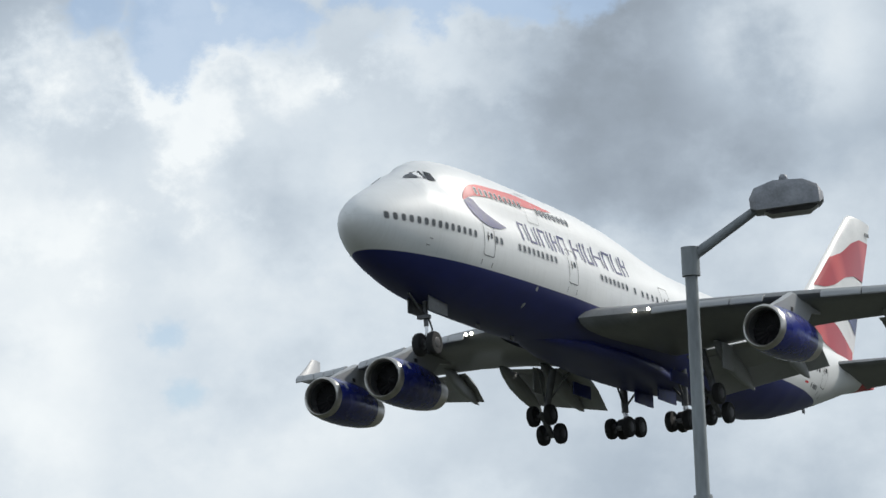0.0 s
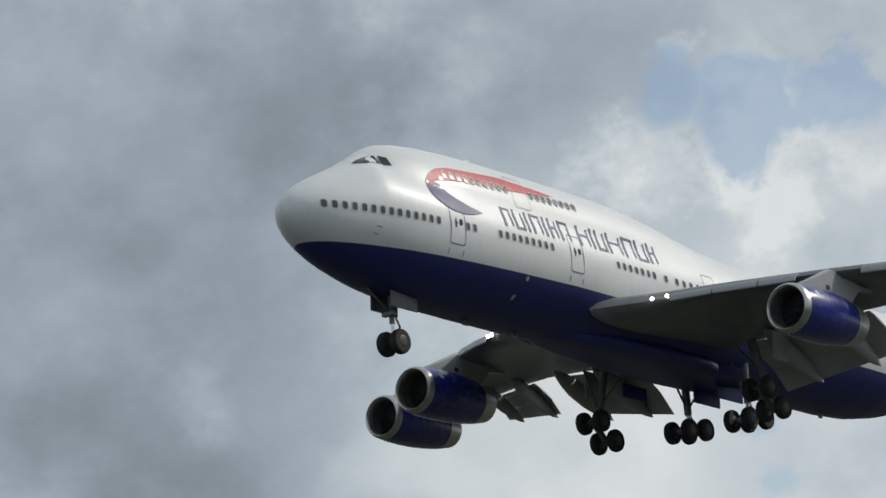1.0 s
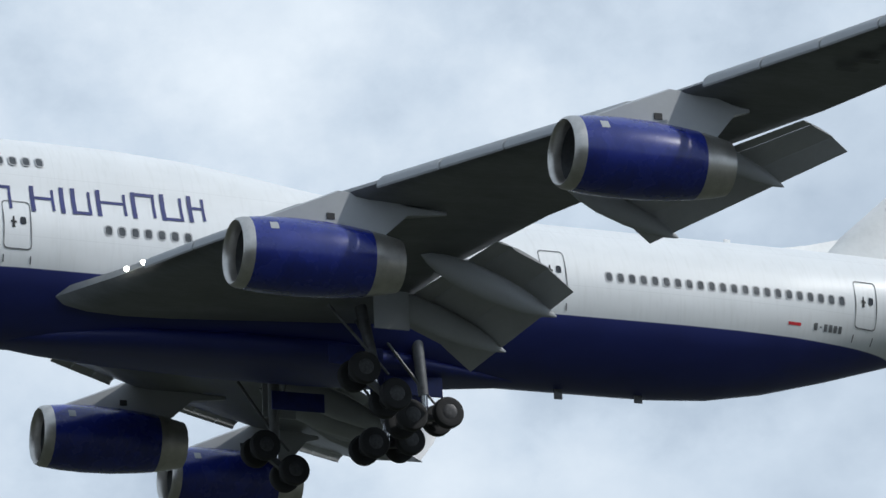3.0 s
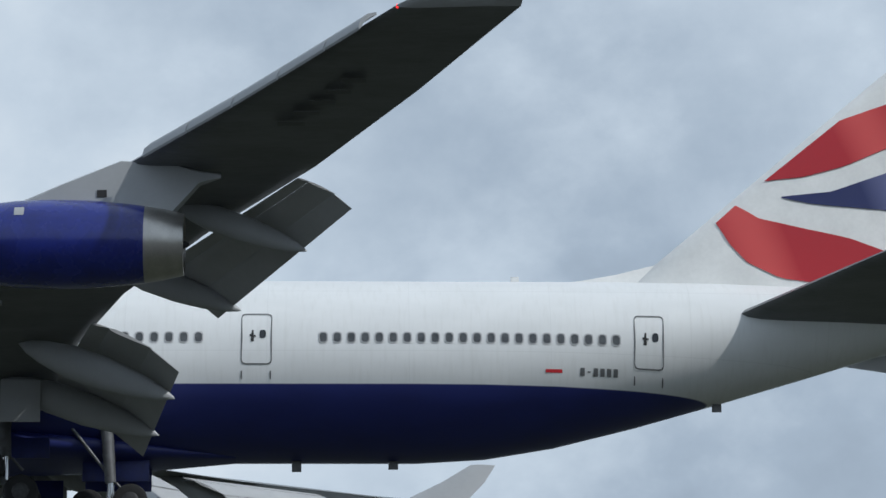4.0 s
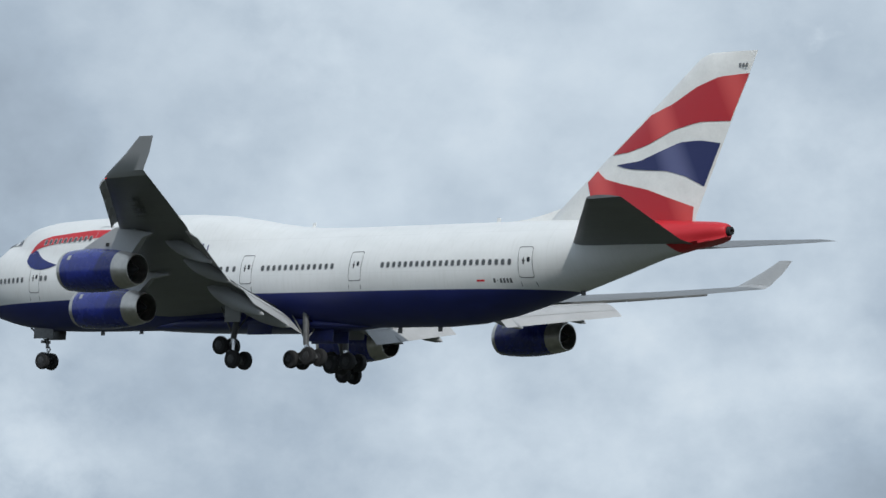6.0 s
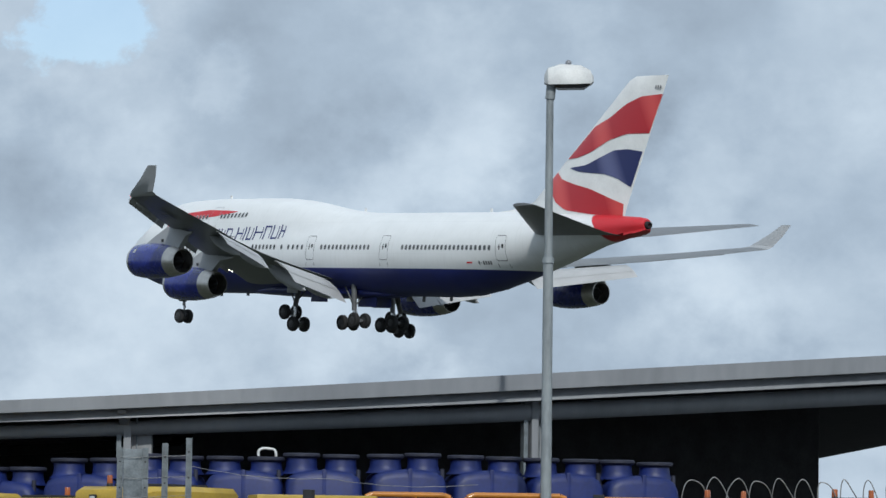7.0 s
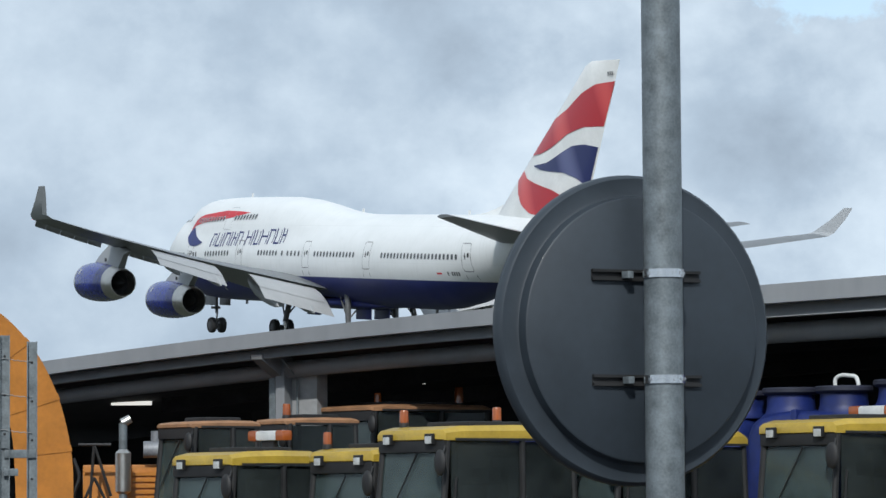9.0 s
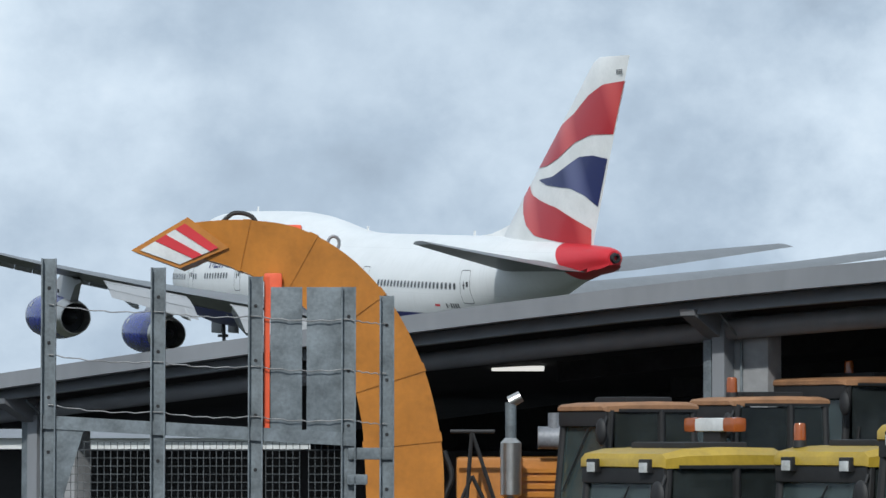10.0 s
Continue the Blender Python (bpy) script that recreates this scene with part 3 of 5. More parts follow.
def build_cockpit(parent):
    for sgn in (1, -1):
        for pts in ([(4.15, 2.72), (4.85, 2.80), (5.42, 3.34), (5.05, 3.20), (4.55, 2.98)], [(5.0, 2.82), (5.57, 2.87), (5.60, 3.36), (5.50, 3.35)], [(5.68, 2.86), (6.2, 2.84), (6.12, 3.30), (5.74, 3.36)]):
            bm = bmesh.new()
            hull_patch(bm, pts, 0.08, sgn, 0.12)
            part("cockpit_window", bm, "glass", parent, "dark cockpit window pane")


def airfoil(le, chord, thick, y, z, droop=0.0, n=10):
    """Closed section in the x-z plane at span y; le is the leading edge's x."""
    up, lo = [], []
    for i in range(n + 1):
        u = (1 - math.cos(math.pi * i / n)) / 2
        t = thick * chord * 5 * (0.2969 * math.sqrt(u) - 0.126 * u - 0.3516 * u * u + 0.2843 * u ** 3 - 0.1036 * u ** 4)
        c = 0.02 * chord * math.sin(math.pi * u)
        d = -droop * u * chord
        up.append((le - u * chord, y, z + c + t + d))
        lo.append((le - u * chord, y, z + c - 0.8 * t + d))
    return up + lo[-2:0:-1]


# span: leading edge, chord, thickness, height
WING = [
    (2.6, -20.3, 12.6, 0.14, -2.05), (4.6, -22.1, 11.3, 0.135, -1.72), (8.0, -24.7, 9.6, 0.12, -1.15), (12.0, -28.0, 8.1, 0.11, -0.55),
    (16.5, -32.2, 6.8, 0.10, 0.10), (21.2, -36.7, 5.9, 0.095, 0.82), (26.0, -41.0, 4.75, 0.09, 1.62), (30.6, -45.0, 3.6, 0.08, 2.50),
]


def wing_at(y):
    return table(y, WING)


def build_wing(parent, sgn):
    w = part("wing", loft(bmesh.new(), [airfoil(le, c, t, sgn * y, z) for y, le, c, t, z in WING]), "wing", parent, "grey swept wing")
    # winglet
    bm = bmesh.new()
    secs = []
    for k, (x, c, y, z) in enumerate([(-45.0, 3.6, 30.6, 2.5), (-45.8, 2.9, 31.05, 2.75), (-47.6, 1.95, 31.45, 3.75), (-48.9, 1.15, 31.75, 4.62)]):
        n = Vector((0, 1, 0.55 if k < 2 else 2.6)).normalized()
        sec = []
        for px_, _, pz in airfoil(0, c, 0.07 if k else 0.08, 0, 0):
            off = Vector((px_, -pz * n.z * (1 if k else 0), pz * (n.y if k else 1)))
            sec.append((x + off.x, sgn * (y + off.y), z + off.z))
        secs.append(sec)
    loft(bm, secs)
    part("winglet", bm, "wing_light", parent, "upswept light grey winglet")
    # leading edge slats
    cuts = [5.9, 7.6, 9.4, 10.9, None, 13.4, 15.2, 17.0, 18.8, 20.2, None, 22.4, 24.0, 25.6, 27.2, 28.8, 30.0]
    for a, b in zip(cuts[:-1], cuts[1:]):
        if a is None or b is None:
            continue
        secs = []
        for y in (a + 0.03, b - 0.03):
            le, c, t, z = wing_at(y)
            q = 0.78 if y > 12 else 0.7
            pts = [(0.02, 0.08), (0.34, 0.02), (0.60, -0.22), (0.68, -0.52), (0.62, -0.60), (0.50, -0.36), (0.28, -0.14), (0.0, -0.02)]
            secs.append([(le + p * q, sgn * y, z + h * q + 0.10) for p, h in pts])
        part("slat", loft(bmesh.new(), secs), "wing_light", w)
    # flaps: three slotted segments, lengths at the inner and the outer end
    for y0, y1, inner, outer in ((3.7, 10.0, (0.82, 1.95, 1.5), (0.66, 1.62, 1.28)), (13.6, 20.7, (0.55, 1.32, 1.06), (0.4, 0.9, 0.74))):
        at = []
        for y in (y0, y1):
            le, c, t, z = wing_at(y)
            at.append([le - c * 0.965, z - 0.16])
        for k, tilt in enumerate((14, 25, 40)):
            tl = radians(tilt)
            secs = []
            for j, (y, ls) in enumerate(((y0, inner), (y1, outer))):
                ch = ls[k]
                x0, z0 = at[j]
                secs.append([(x0 + a * math.cos(tl) + c * math.sin(tl), sgn * y, z0 + a * math.sin(tl) + c * math.cos(tl)) for a, _, c in airfoil(0, ch, 0.13, 0, 0)])
                at[j] = [x0 - ch * 0.95 * math.cos(tl), z0 - ch * 0.95 * math.sin(tl) - 0.03]
            part("flap", loft(bmesh.new(), secs), "flap", w, "lowered grey flap segment")
    # flap track fairings, placed by their pointed tails
    for y, tx, tz, ln, r in ((5.6, -37.0, -3.75, 5.9, 0.50), (8.8, -37.7, -3.3, 5.7, 0.50), (14.4, -40.1, -1.85, 4.8, 0.40), (18.5, -42.3, -1.1, 4.6, 0.38)):
        prof = [(0, 0.02), (0.06, 0.4), (0.16, 0.72), (0.32, 1.0), (0.55, 1.0), (0.75, 0.78), (0.9, 0.45), (0.98, 0.14), (1.0, 0.02)]
        tilt = radians(20)
        m4 = Matrix.Translation((tx + ln * math.cos(tilt), sgn * y, tz + ln * math.sin(tilt))) @ Matrix.Rotation(-tilt, 4, "Y") @ Matrix.Diagonal((-1, 0.72, 1.15, 1))
        part("flap_track_fairing", lathe(bmesh.new(), [(u * ln, q * r) for u, q in prof], 18, m4, True), "wing_light", w, "canoe shaped fairing")
    # landing lights and tip lamp
    for y, x, z in ((5.15, -22.45, -1.62), (5.75, -22.9, -1.52)):
        bm = bmesh.new()
        bmesh.ops.create_uvsphere(bm, u_segments=14, v_segments=8, radius=0.10, matrix=Matrix.Translation((x + 0.22, sgn * y, z)))
        part("landing_light", bm, "lamp_on", w, "lit landing light")
    bm = bmesh.new()
    bmesh.ops.create_uvsphere(bm, u_segments=10, v_segments=6, radius=0.06, matrix=Matrix.Translation((-45.05, sgn * 30.55, 2.5)))
    part("tip_lamp", bm, "red_lamp" if sgn > 0 else "clear", w)
    # registration bars under the port wing
    if sgn > 0:
        bm = bmesh.new()
        for i in range(5):
            y = 24.2 + i * 0.62
            le, c, t, z = wing_at(y)
            box(bm, le - c * 0.56, le - c * 0.40, y, y + 0.34, z - 0.235 + 0.02 * (y - 24), z - 0.225 + 0.02 * (y - 24))
        part("registration_bar", bm, "line", w)


def build_engine(parent, y, x, z):
    e = part("nacelle", lathe(bmesh.new(), [(-0.42, 1.27), (-1.0, 1.34), (-2.0, 1.38), (-3.2, 1.36), (-4.3, 1.27), (-4.95, 1.19)], 44,
             Matrix.Translation((x, y, z))), "nacelle", parent, "glossy blue engine nacelle")
    at = Matrix.Translation((x, y, z))
    bm, rows = bmesh.new(), []
    for q in (24, 29, 34, 39):
        a = radians(q)
        rows.append([bm.verts.new((x + u, y + r * math.cos(a), z + r * math.sin(a))) for u, r in ((-1.0, 1.352), (-1.3, 1.366))])
    for r0, r1 in zip(rows[:-1], rows[1:]):
        bm.faces.new((r0[0], r0[1], r1[1], r1[0]))
    part("nacelle_plate", bm, "wing_light", e, "small pale plate on the nacelle")
    part("intake_lip", lathe(bmesh.new(), [(-0.42, 1.274), (-0.2, 1.25), (-0.06, 1.19), (0.0, 1.12), (-0.05, 1.06), (-0.2, 1.02), (-0.45, 1.0)], 44, at), "steel", e, "bare metal intake lip")
    part("intake_duct", lathe(bmesh.new(), [(-0.45, 1.0), (-0.9, 1.06), (-1.35, 1.1)], 36, at), "strut", e)
    bm = lathe(bmesh.new(), [(-1.35, 1.1), (-1.36, 0.3)], 36, at)
    part("fan_disc", bm, "dark", e)
    for k in range(18):
        a = 2 * math.pi * k / 18
        r = at @ Matrix.Rotation(a, 4, "X") @ Matrix.Translation((-1.28, 0, 0.68)) @ Matrix.Rotation(radians(35), 4, "Z")
        part("fan_blade", box(bmesh.new(), -0.012, 0.012, -0.11, 0.11, -0.4, 0.4, m=r), "dark", e, smooth=False)
    part("spinner", lathe(bmesh.new(), [(-0.85, 0.01), (-0.95, 0.12), (-1.15, 0.24), (-1.36, 0.32)], 20, at, True), "dark", e, "dark fan spinner")
    part("nozzle", lathe(bmesh.new(), [(-4.95, 1.192), (-5.5, 1.10), (-6.15, 0.96), (-6.16, 0.90), (-5.6, 0.92), (-4.9, 0.9)], 40, at), "steel", e, "bare metal exhaust nozzle")
    part("exhaust_plug", lathe(bmesh.new(), [(-4.9, 0.9), (-4.95, 0.5), (-5.7, 0.34), (-6.3, 0.05)], 30, at), "dark", e)
    # pylon from the nacelle to the wing
    le, c, t, zw = wing_at(abs(y))
    secs = []
    rise = zw + 0.10 - (z + 1.36)
    for xs, zb, zt, hw in ((x - 1.1, z + 1.18, z + 1.38, 0.06), (x - 2.4, z + 1.2, z + 1.40 + rise * 0.42, 0.22), (le + 0.15, z + 1.1, zw + 0.12, 0.27), (le - 1.4, z + 0.9, zw + 0.05, 0.27),
                           (x - 6.6, zw - 0.60, zw - 0.2, 0.18), (le - c * 0.5, zw - 0.4, zw - 0.25, 0.05)):
        secs.append([(xs, y - hw, zb), (xs, y - hw, zt - 0.08), (xs, y - hw * 0.4, zt), (xs, y + hw * 0.4, zt), (xs, y + hw, zt - 0.08), (xs, y + hw, zb)])
    py = part("pylon", loft(bmesh.new(), secs), "wing_light", parent, "light grey engine pylon")
    for sg in (1, -1):
        part("pylon_vent", boxed(x - 3.75, x - 3.45, y + sg * 0.265 - 0.02, y + sg * 0.265 + 0.02, z + 1.45, z + 1.68), "dark", py)


def wheel_mesh():
    tyre, hub = bmesh.new(), bmesh.new()
    lathe(tyre, [(-0.20, 0.33), (-0.22, 0.46), (-0.19, 0.57), (-0.10, 0.615), (0.10, 0.615), (0.19, 0.57), (0.22, 0.46), (0.20, 0.33)], 28, Matrix.Rotation(radians(90), 4, "Z"), True)
    lathe(hub, [(-0.235, 0.1), (-0.235, 0.22), (-0.205, 0.30), (0.205, 0.30), (0.235, 0.22), (0.235, 0.1)], 20, Matrix.Rotation(radians(90), 4, "Z"), True)
    return finish("tyre", tyre, "tyre", True), finish("hub", hub, "hub", True)


TYRE, HUB = wheel_mesh()


def wheel(parent, x, y, z):
    t = new("wheel", TYRE)
    t.parent, t.matrix_basis = parent, pose(x, y, z)
    h = new("hub", HUB)
    h.parent = t


def build_nose_gear(parent):
    g = part("nose_gear", rod_between(bmesh.new(), (-7.7, 0, -2.9), (-7.82, 0, -4.4), 0.13), "strut", parent, "extended nose gear leg")
    bm = rod_between(bmesh.new(), (-7.82, 0, -4.35), (-7.87, 0, -5.33), 0.085)
    part("oleo", bm, "chrome", g)
    bm = rod_between(bmesh.new(), (-7.87, -0.6, -5.33), (-7.87, 0.6, -5.33), 0.07)
    part("axle", bm, "strut", g)
    bm = rod_between(bmesh.new(), (-7.75, 0.0, -3.9), (-6.0, 0, -2.95), 0.06)
    rod_between(bm, (-7.9, 0.12, -4.0), (-8.25, 0.12, -4.5), 0.05)
    rod_between(bm, (-8.25, 0.12, -4.5), (-7.9, 0.12, -5.1), 0.05)
    box(bm, -7.75, -7.45, -0.35, 0.35, -4.05, -3.85, 0.03)
    part("drag_strut", bm, "strut", g)
    for sg in (1, -1):
        part("gear_door", boxed(-9.0, -7.0, sg * 0.62 - 0.03, sg * 0.62 + 0.03, -3.75, -2.9, 0.02), "strut", g, "small grey gear door")
        wheel(g, -7.87, sg * 0.42, -5.33)


def build_main_gear(parent, x, y, z, tilt, lean):
    """A four wheel truck; tilt is the truck's pitch in degrees."""
    top = (x + 0.2, y - lean, -2.2)
    g = part("main_gear", rod_between(bmesh.new(), top, (x, y, z + 0.9), 0.24, 0.2), "strut", parent, "main gear leg with a four wheel truck")
    part("oleo", rod_between(bmesh.new(), (x, y, z + 0.95), (x, y, z + 0.05), 0.13), "chrome", g)
    m4 = pose(x, y, z, 0, tilt, 0)
    bm = boxed(-0.95, 0.95, -0.13, 0.13, -0.14, 0.12, 0.04, m=m4)
    for sx in (0.76, -0.76):
        rod_between(bm, m4 @ Vector((sx, -0.75, 0)), m4 @ Vector((sx, 0.75, 0)), 0.09)
    part("truck_beam", bm, "strut", g)
    bm = rod_between(bmesh.new(), (x, y, z + 1.1), (x + 1.6, y - lean * 0.5, -2.3), 0.06)
    rod_between(bm, (x, y, z + 1.2), (x, y - (1.6 if y > 0 else -1.6), -2.4), 0.06)
    rod_between(bm, (x - 0.2, y, z + 0.9), (x - 0.6, y, z + 0.45), 0.05)
    part("brace", bm, "strut", g)
    for sx in (0.76, -0.76):
        for sy in (0.56, -0.56):
            p = m4 @ Vector((sx, sy, 0))
            wheel(g, *p)
    return g


def build_tail(parent):
    # fin
    def fin_edge(z):
        le = -54.0 - (z - 3.5) * 1.165
        te = -65.65 - (z - 3.6) * 0.405
        return le, te

    secs = []
    for z in (2.6, 3.5, 5.5, 7.5, 9.5, 11.5, 13.2, 13.5):
        le, te = fin_edge(z)
        if z < 3:
            le, te = -54.0, -65.4
        if z > 13.3:
            le -= 0.35
        secs.append([(a, c, z) for a, _, c in airfoil(le, le - te, 0.10 if z < 13.3 else 0.06, 0, 0)])
    for s in secs:
        for i, (a, b, c) in enumerate(s):
            s[i] = (a, b * 0.9, c)
    fin = part("fin", loft(bmesh.new(), secs), "white", parent, "tall swept white tail fin")
    # dorsal fillet
    secs = []
    for x, h, w in ((-50.4, 3.45, 0.05), (-52.0, 3.58, 0.12), (-53.4, 3.84, 0.17), (-54.8, 4.2, 0.22)):
        secs.append([(x, -w * 1.6, 3.0), (x, -w, 3.3), (x, -0.02, h), (x, 0.02, h), (x, w, 3.3), (x, w * 1.6, 3.0)])
    part("dorsal_fillet", loft(bmesh.new(), secs), "white", fin)

    def fin_patch(upper, lower, mat_key, name, label):
        """A painted wave between two (x, z) edges that run from front to back."""
        n = 26
        x0, x1 = upper[0][0], upper[-1][0]
        for sg in (1, -1):
            bm = bmesh.new()
            rows = []
            for i in range(n + 1):
                u = i / n
                row = []
                ends = []
                for edge in (lower, upper):
                    k = u * (len(edge) - 1)
                    j = min(int(k), len(edge) - 2)
                    p, q = Vector(edge[j]), Vector(edge[j + 1])
                    ends.append(p.lerp(q, k - j))
                for v in range(5):
                    p = ends[0].lerp(ends[1], v / 4)
                    le, te = fin_edge(p.y)
                    uu = min(max((le - p.x) / (le - te), 0.0), 1.0)
                    t = 0.10 * (le - te) * 5 * (0.2969 * math.sqrt(uu) - 0.126 * uu - 0.3516 * uu ** 2 + 0.2843 * uu ** 3 - 0.1036 * uu ** 4)
                    y = 0.9 * (t + 0.02 * (le - te) * math.sin(math.pi * uu)) if sg > 0 else 0.9 * (0.8 * t - 0.02 * (le - te) * math.sin(math.pi * uu))
                    row.append(bm.verts.new((p.x, sg * (abs(y) + 0.03), p.y)))
                rows.append(row)
            for r0, r1 in zip(rows[:-1], rows[1:]):
                for v in range(4):
                    bm.faces.new((r0[v], r0[v + 1], r1[v + 1], r1[v]))
            part(name, bm, mat_key, fin, label)

    fin_patch([(-61.85, 9.8), (-63.6, 10.4), (-65.4, 11.4), (-67.0, 11.95), (-69.1, 12.1)],
              [(-58.95, 7.4), (-60.4, 7.5), (-61.9, 7.9), (-63.8, 8.75), (-65.7, 9.2), (-67.85, 9.2)], "fold_red", "red_wave", "red wave painted on the fin")
    fin_patch([(-59.55, 6.72), (-61.4, 6.9), (-62.9, 7.45), (-64.4, 7.98), (-65.8, 8.05), (-67.2, 7.85)],
              [(-59.55, 6.68), (-60.6, 6.42), (-61.9, 6.3), (-63.4, 6.22), (-64.8, 5.85), (-66.1, 5.2)], "fold_blue", "blue_wave", "dark blue wave painted on the fin")
    fin_patch([(-57.85, 6.45), (-58.7, 5.85), (-60.3, 5.45), (-62.0, 5.1), (-63.6, 4.55), (-65.4, 3.95)],
              [(-57.1, 5.75), (-57.6, 4.8), (-58.2, 4.1), (-59.4, 3.5), (-62.0, 3.2), (-65.3, 3.0)], "fold_red", "red_wave", "red wave painted on the fin")
    bm = bmesh.new()
    for i in range(3):
        box(bm, -68.4 - i * 0.26 - 0.14, -68.4 - i * 0.26, 0.15, 0.18, 12.5, 12.74)
    part("registration_bar", bm, "wing", fin)
    for sg in (1, -1):
        secs = []
        for y, le, c, z in ((0.6, -56.4, 9.6, 1.55), (2.2, -57.7, 8.4, 1.68), (6.5, -61.6, 5.6, 2.35), (11.1, -65.8, 2.6, 3.08)):
            secs.append(airfoil(le, c, 0.09, sg * y, z))
        part("tailplane", loft(bmesh.new(), secs), "wing", parent, "grey swept tailplane")
    bm = bmesh.new()
    lathe(bm, [(-68.0, 0.32), (-68.35, 0.26), (-68.36, 0.16), (-68.1, 0.14)], 20, Matrix.Translation((0, 0, 2.38)))
    part("tail_exhaust", bm, "dark", parent, "dark auxiliary exhaust at the tail")


def build_belly(parent):
    secs = []
    for x, w, top, bot in ((-18.2, 0.4, -2.9, -3.2), (-20.5, 1.2, -2.65, -3.32), (-23.5, 1.85, -2.45, -3.42), (-28.0, 2.15, -2.4, -3.50), (-31.5, 2.1, -2.4, -3.52), (-34.5, 1.8, -2.6, -3.5), (-37.0, 1.2, -2.85, -3.40), (-39.5, 0.5, -3.05, -3.27)):
        ring = []
        for k in range(20):
            a = 2 * math.pi * k / 20
            ca, sa = math.cos(a), math.sin(a)
            ring.append((x, w * math.copysign(abs(ca) ** 0.6, ca), (top + bot) / 2 + (top - bot) / 2 * math.copysign(abs(sa) ** 0.8, sa)))
        secs.append(ring)
    part("belly_fairing", loft(bmesh.new(), secs), "hull", parent, "dark blue wing root fairing")
    for x, z, h in ((-13.3, -3.25, 0.28), (-17.2, -3.25, 0.22), (-41.5, -3.3, 0.35), (-45.0, -3.26, 0.3), (-56.8, -1.2, 0.2)):
        part("blade_antenna", boxed(x - 0.35, x, -0.03, 0.03, z - h, z + 0.1, 0.01), "strut", parent)
    for x, z in ((-14.0, 4.8), (-33.2, 3.6), (-49.5, 3.45)):
        part("blade_antenna", boxed(x - 0.3, x, -0.02, 0.02, z - 0.05, z + 0.3, 0.01), "white", parent)


def build_airliner():
    a = thing("airliner", "four-engined white and navy jet airliner landing, wheels and flaps down", "airliner")
    build_hull(a)
    build_belly(a)
    build_windows(a)
    build_doors(a)
    build_livery(a)
    build_cockpit(a)
    for sgn in (1, -1):
        build_wing(a, sgn)
        build_engine(a, sgn * 12.0, -23.9, -3.05)
        build_engine(a, sgn * 21.2, -32.4, -1.75)
        build_main_gear(a, -31.7, sgn * 5.4, -5.4, -38, sgn * 0.6)
        build_main_gear(a, -35.1, sgn * 1.95, -5.45, 8, 0.0)
        for x0, x1, yy, z0 in ((-33.0, -30.8, 3.15, -3.95), (-36.4, -34.0, 0.75, -4.2)):
            part("gear_door", boxed(x0, x1, sgn * yy - 0.04, sgn * yy + 0.04, z0, -3.2, 0.02), "navy", a, "open dark blue gear door")
        part("gear_door", boxed(-32.9, -31.5, sgn * 6.1 - 0.04, sgn * 6.1 + 0.04, -3.4, -1.9, 0.02), "wing_light", a, "open light grey gear door")
    build_nose_gear(a)
    build_tail(a)
    return a


airliner = build_airliner()


# ---- ground ----
bm = bmesh.new()
bmesh.ops.create_grid(bm, x_segments=8, y_segments=8, size=2400)
solid("ground", bm, "grass", "flat rough grass ground to the horizon", "ground", "structure")
solid("pavement", boxed(-30, 110, -75, 25, -0.2, 0.02), "asphalt", "worn grey asphalt yard", "pavement", "structure")


# ---- the long canopy behind the yard ----
EDGE = [(66.5, -21.7, 3.05), (57.8, -27.8, 4.07), (50.0, -33.4, 4.54), (47.8, -40.0, 5.07), (42, -57, 6.45)]


def smooth_line(ks, n=10):
    ks = [Vector(k) for k in ks]
    p = [2 * ks[0] - ks[1], *ks, 2 * ks[-1] - ks[-2]]
    out = []
    for i in range(1, len(p) - 2):
        a, b, c, d = p[i - 1:i + 3]
        for k in range(n):
            t = k / n
            out.append(0.5 * (2 * b + (c - a) * t + (2 * a - 5 * b + 4 * c - d) * t * t + (3 * b - a - 3 * c + d) * t ** 3))
    return out + [ks[-1]]


LINE = smooth_line(EDGE)


def back_of(i):
    """The level way into the building, away from the yard."""
    a, b = LINE[max(0, i - 1)], LINE[min(len(LINE) - 1, i + 1)]
    d = b - a
    return Vector((-d.y, d.x, 0)).normalized() * -1


def sweep(outline, first=0, last=99, grow=False, level=False):
    """Runs a (depth, height) outline along the canopy's edge."""
    secs = []
    for i, p in enumerate(LINE):
        w = back_of(i)
        if w.dot(Vector((0.87, -0.48, 0))) < 0:
            w = -w
        if first <= i <= last:
            g = float(np.interp(i, [0, 10, 20, 30, 40], [0.8, 1.0, 1.3, 1.6, 1.9])) if grow else 1.0
            f = float(np.interp(i, [3, 8], [0.12, 1.0])) if level else 1.0
            secs.append([p + w * d + Vector((0, 0, h * g * (f if d > 5 else 1.0))) for d, h in outline])
    return loft(bmesh.new(), secs)


def round_outline(d, h, r, n=14):
    return [(d + r * math.cos(2 * math.pi * k / n), h + r * math.sin(2 * math.pi * k / n)) for k in range(n)]


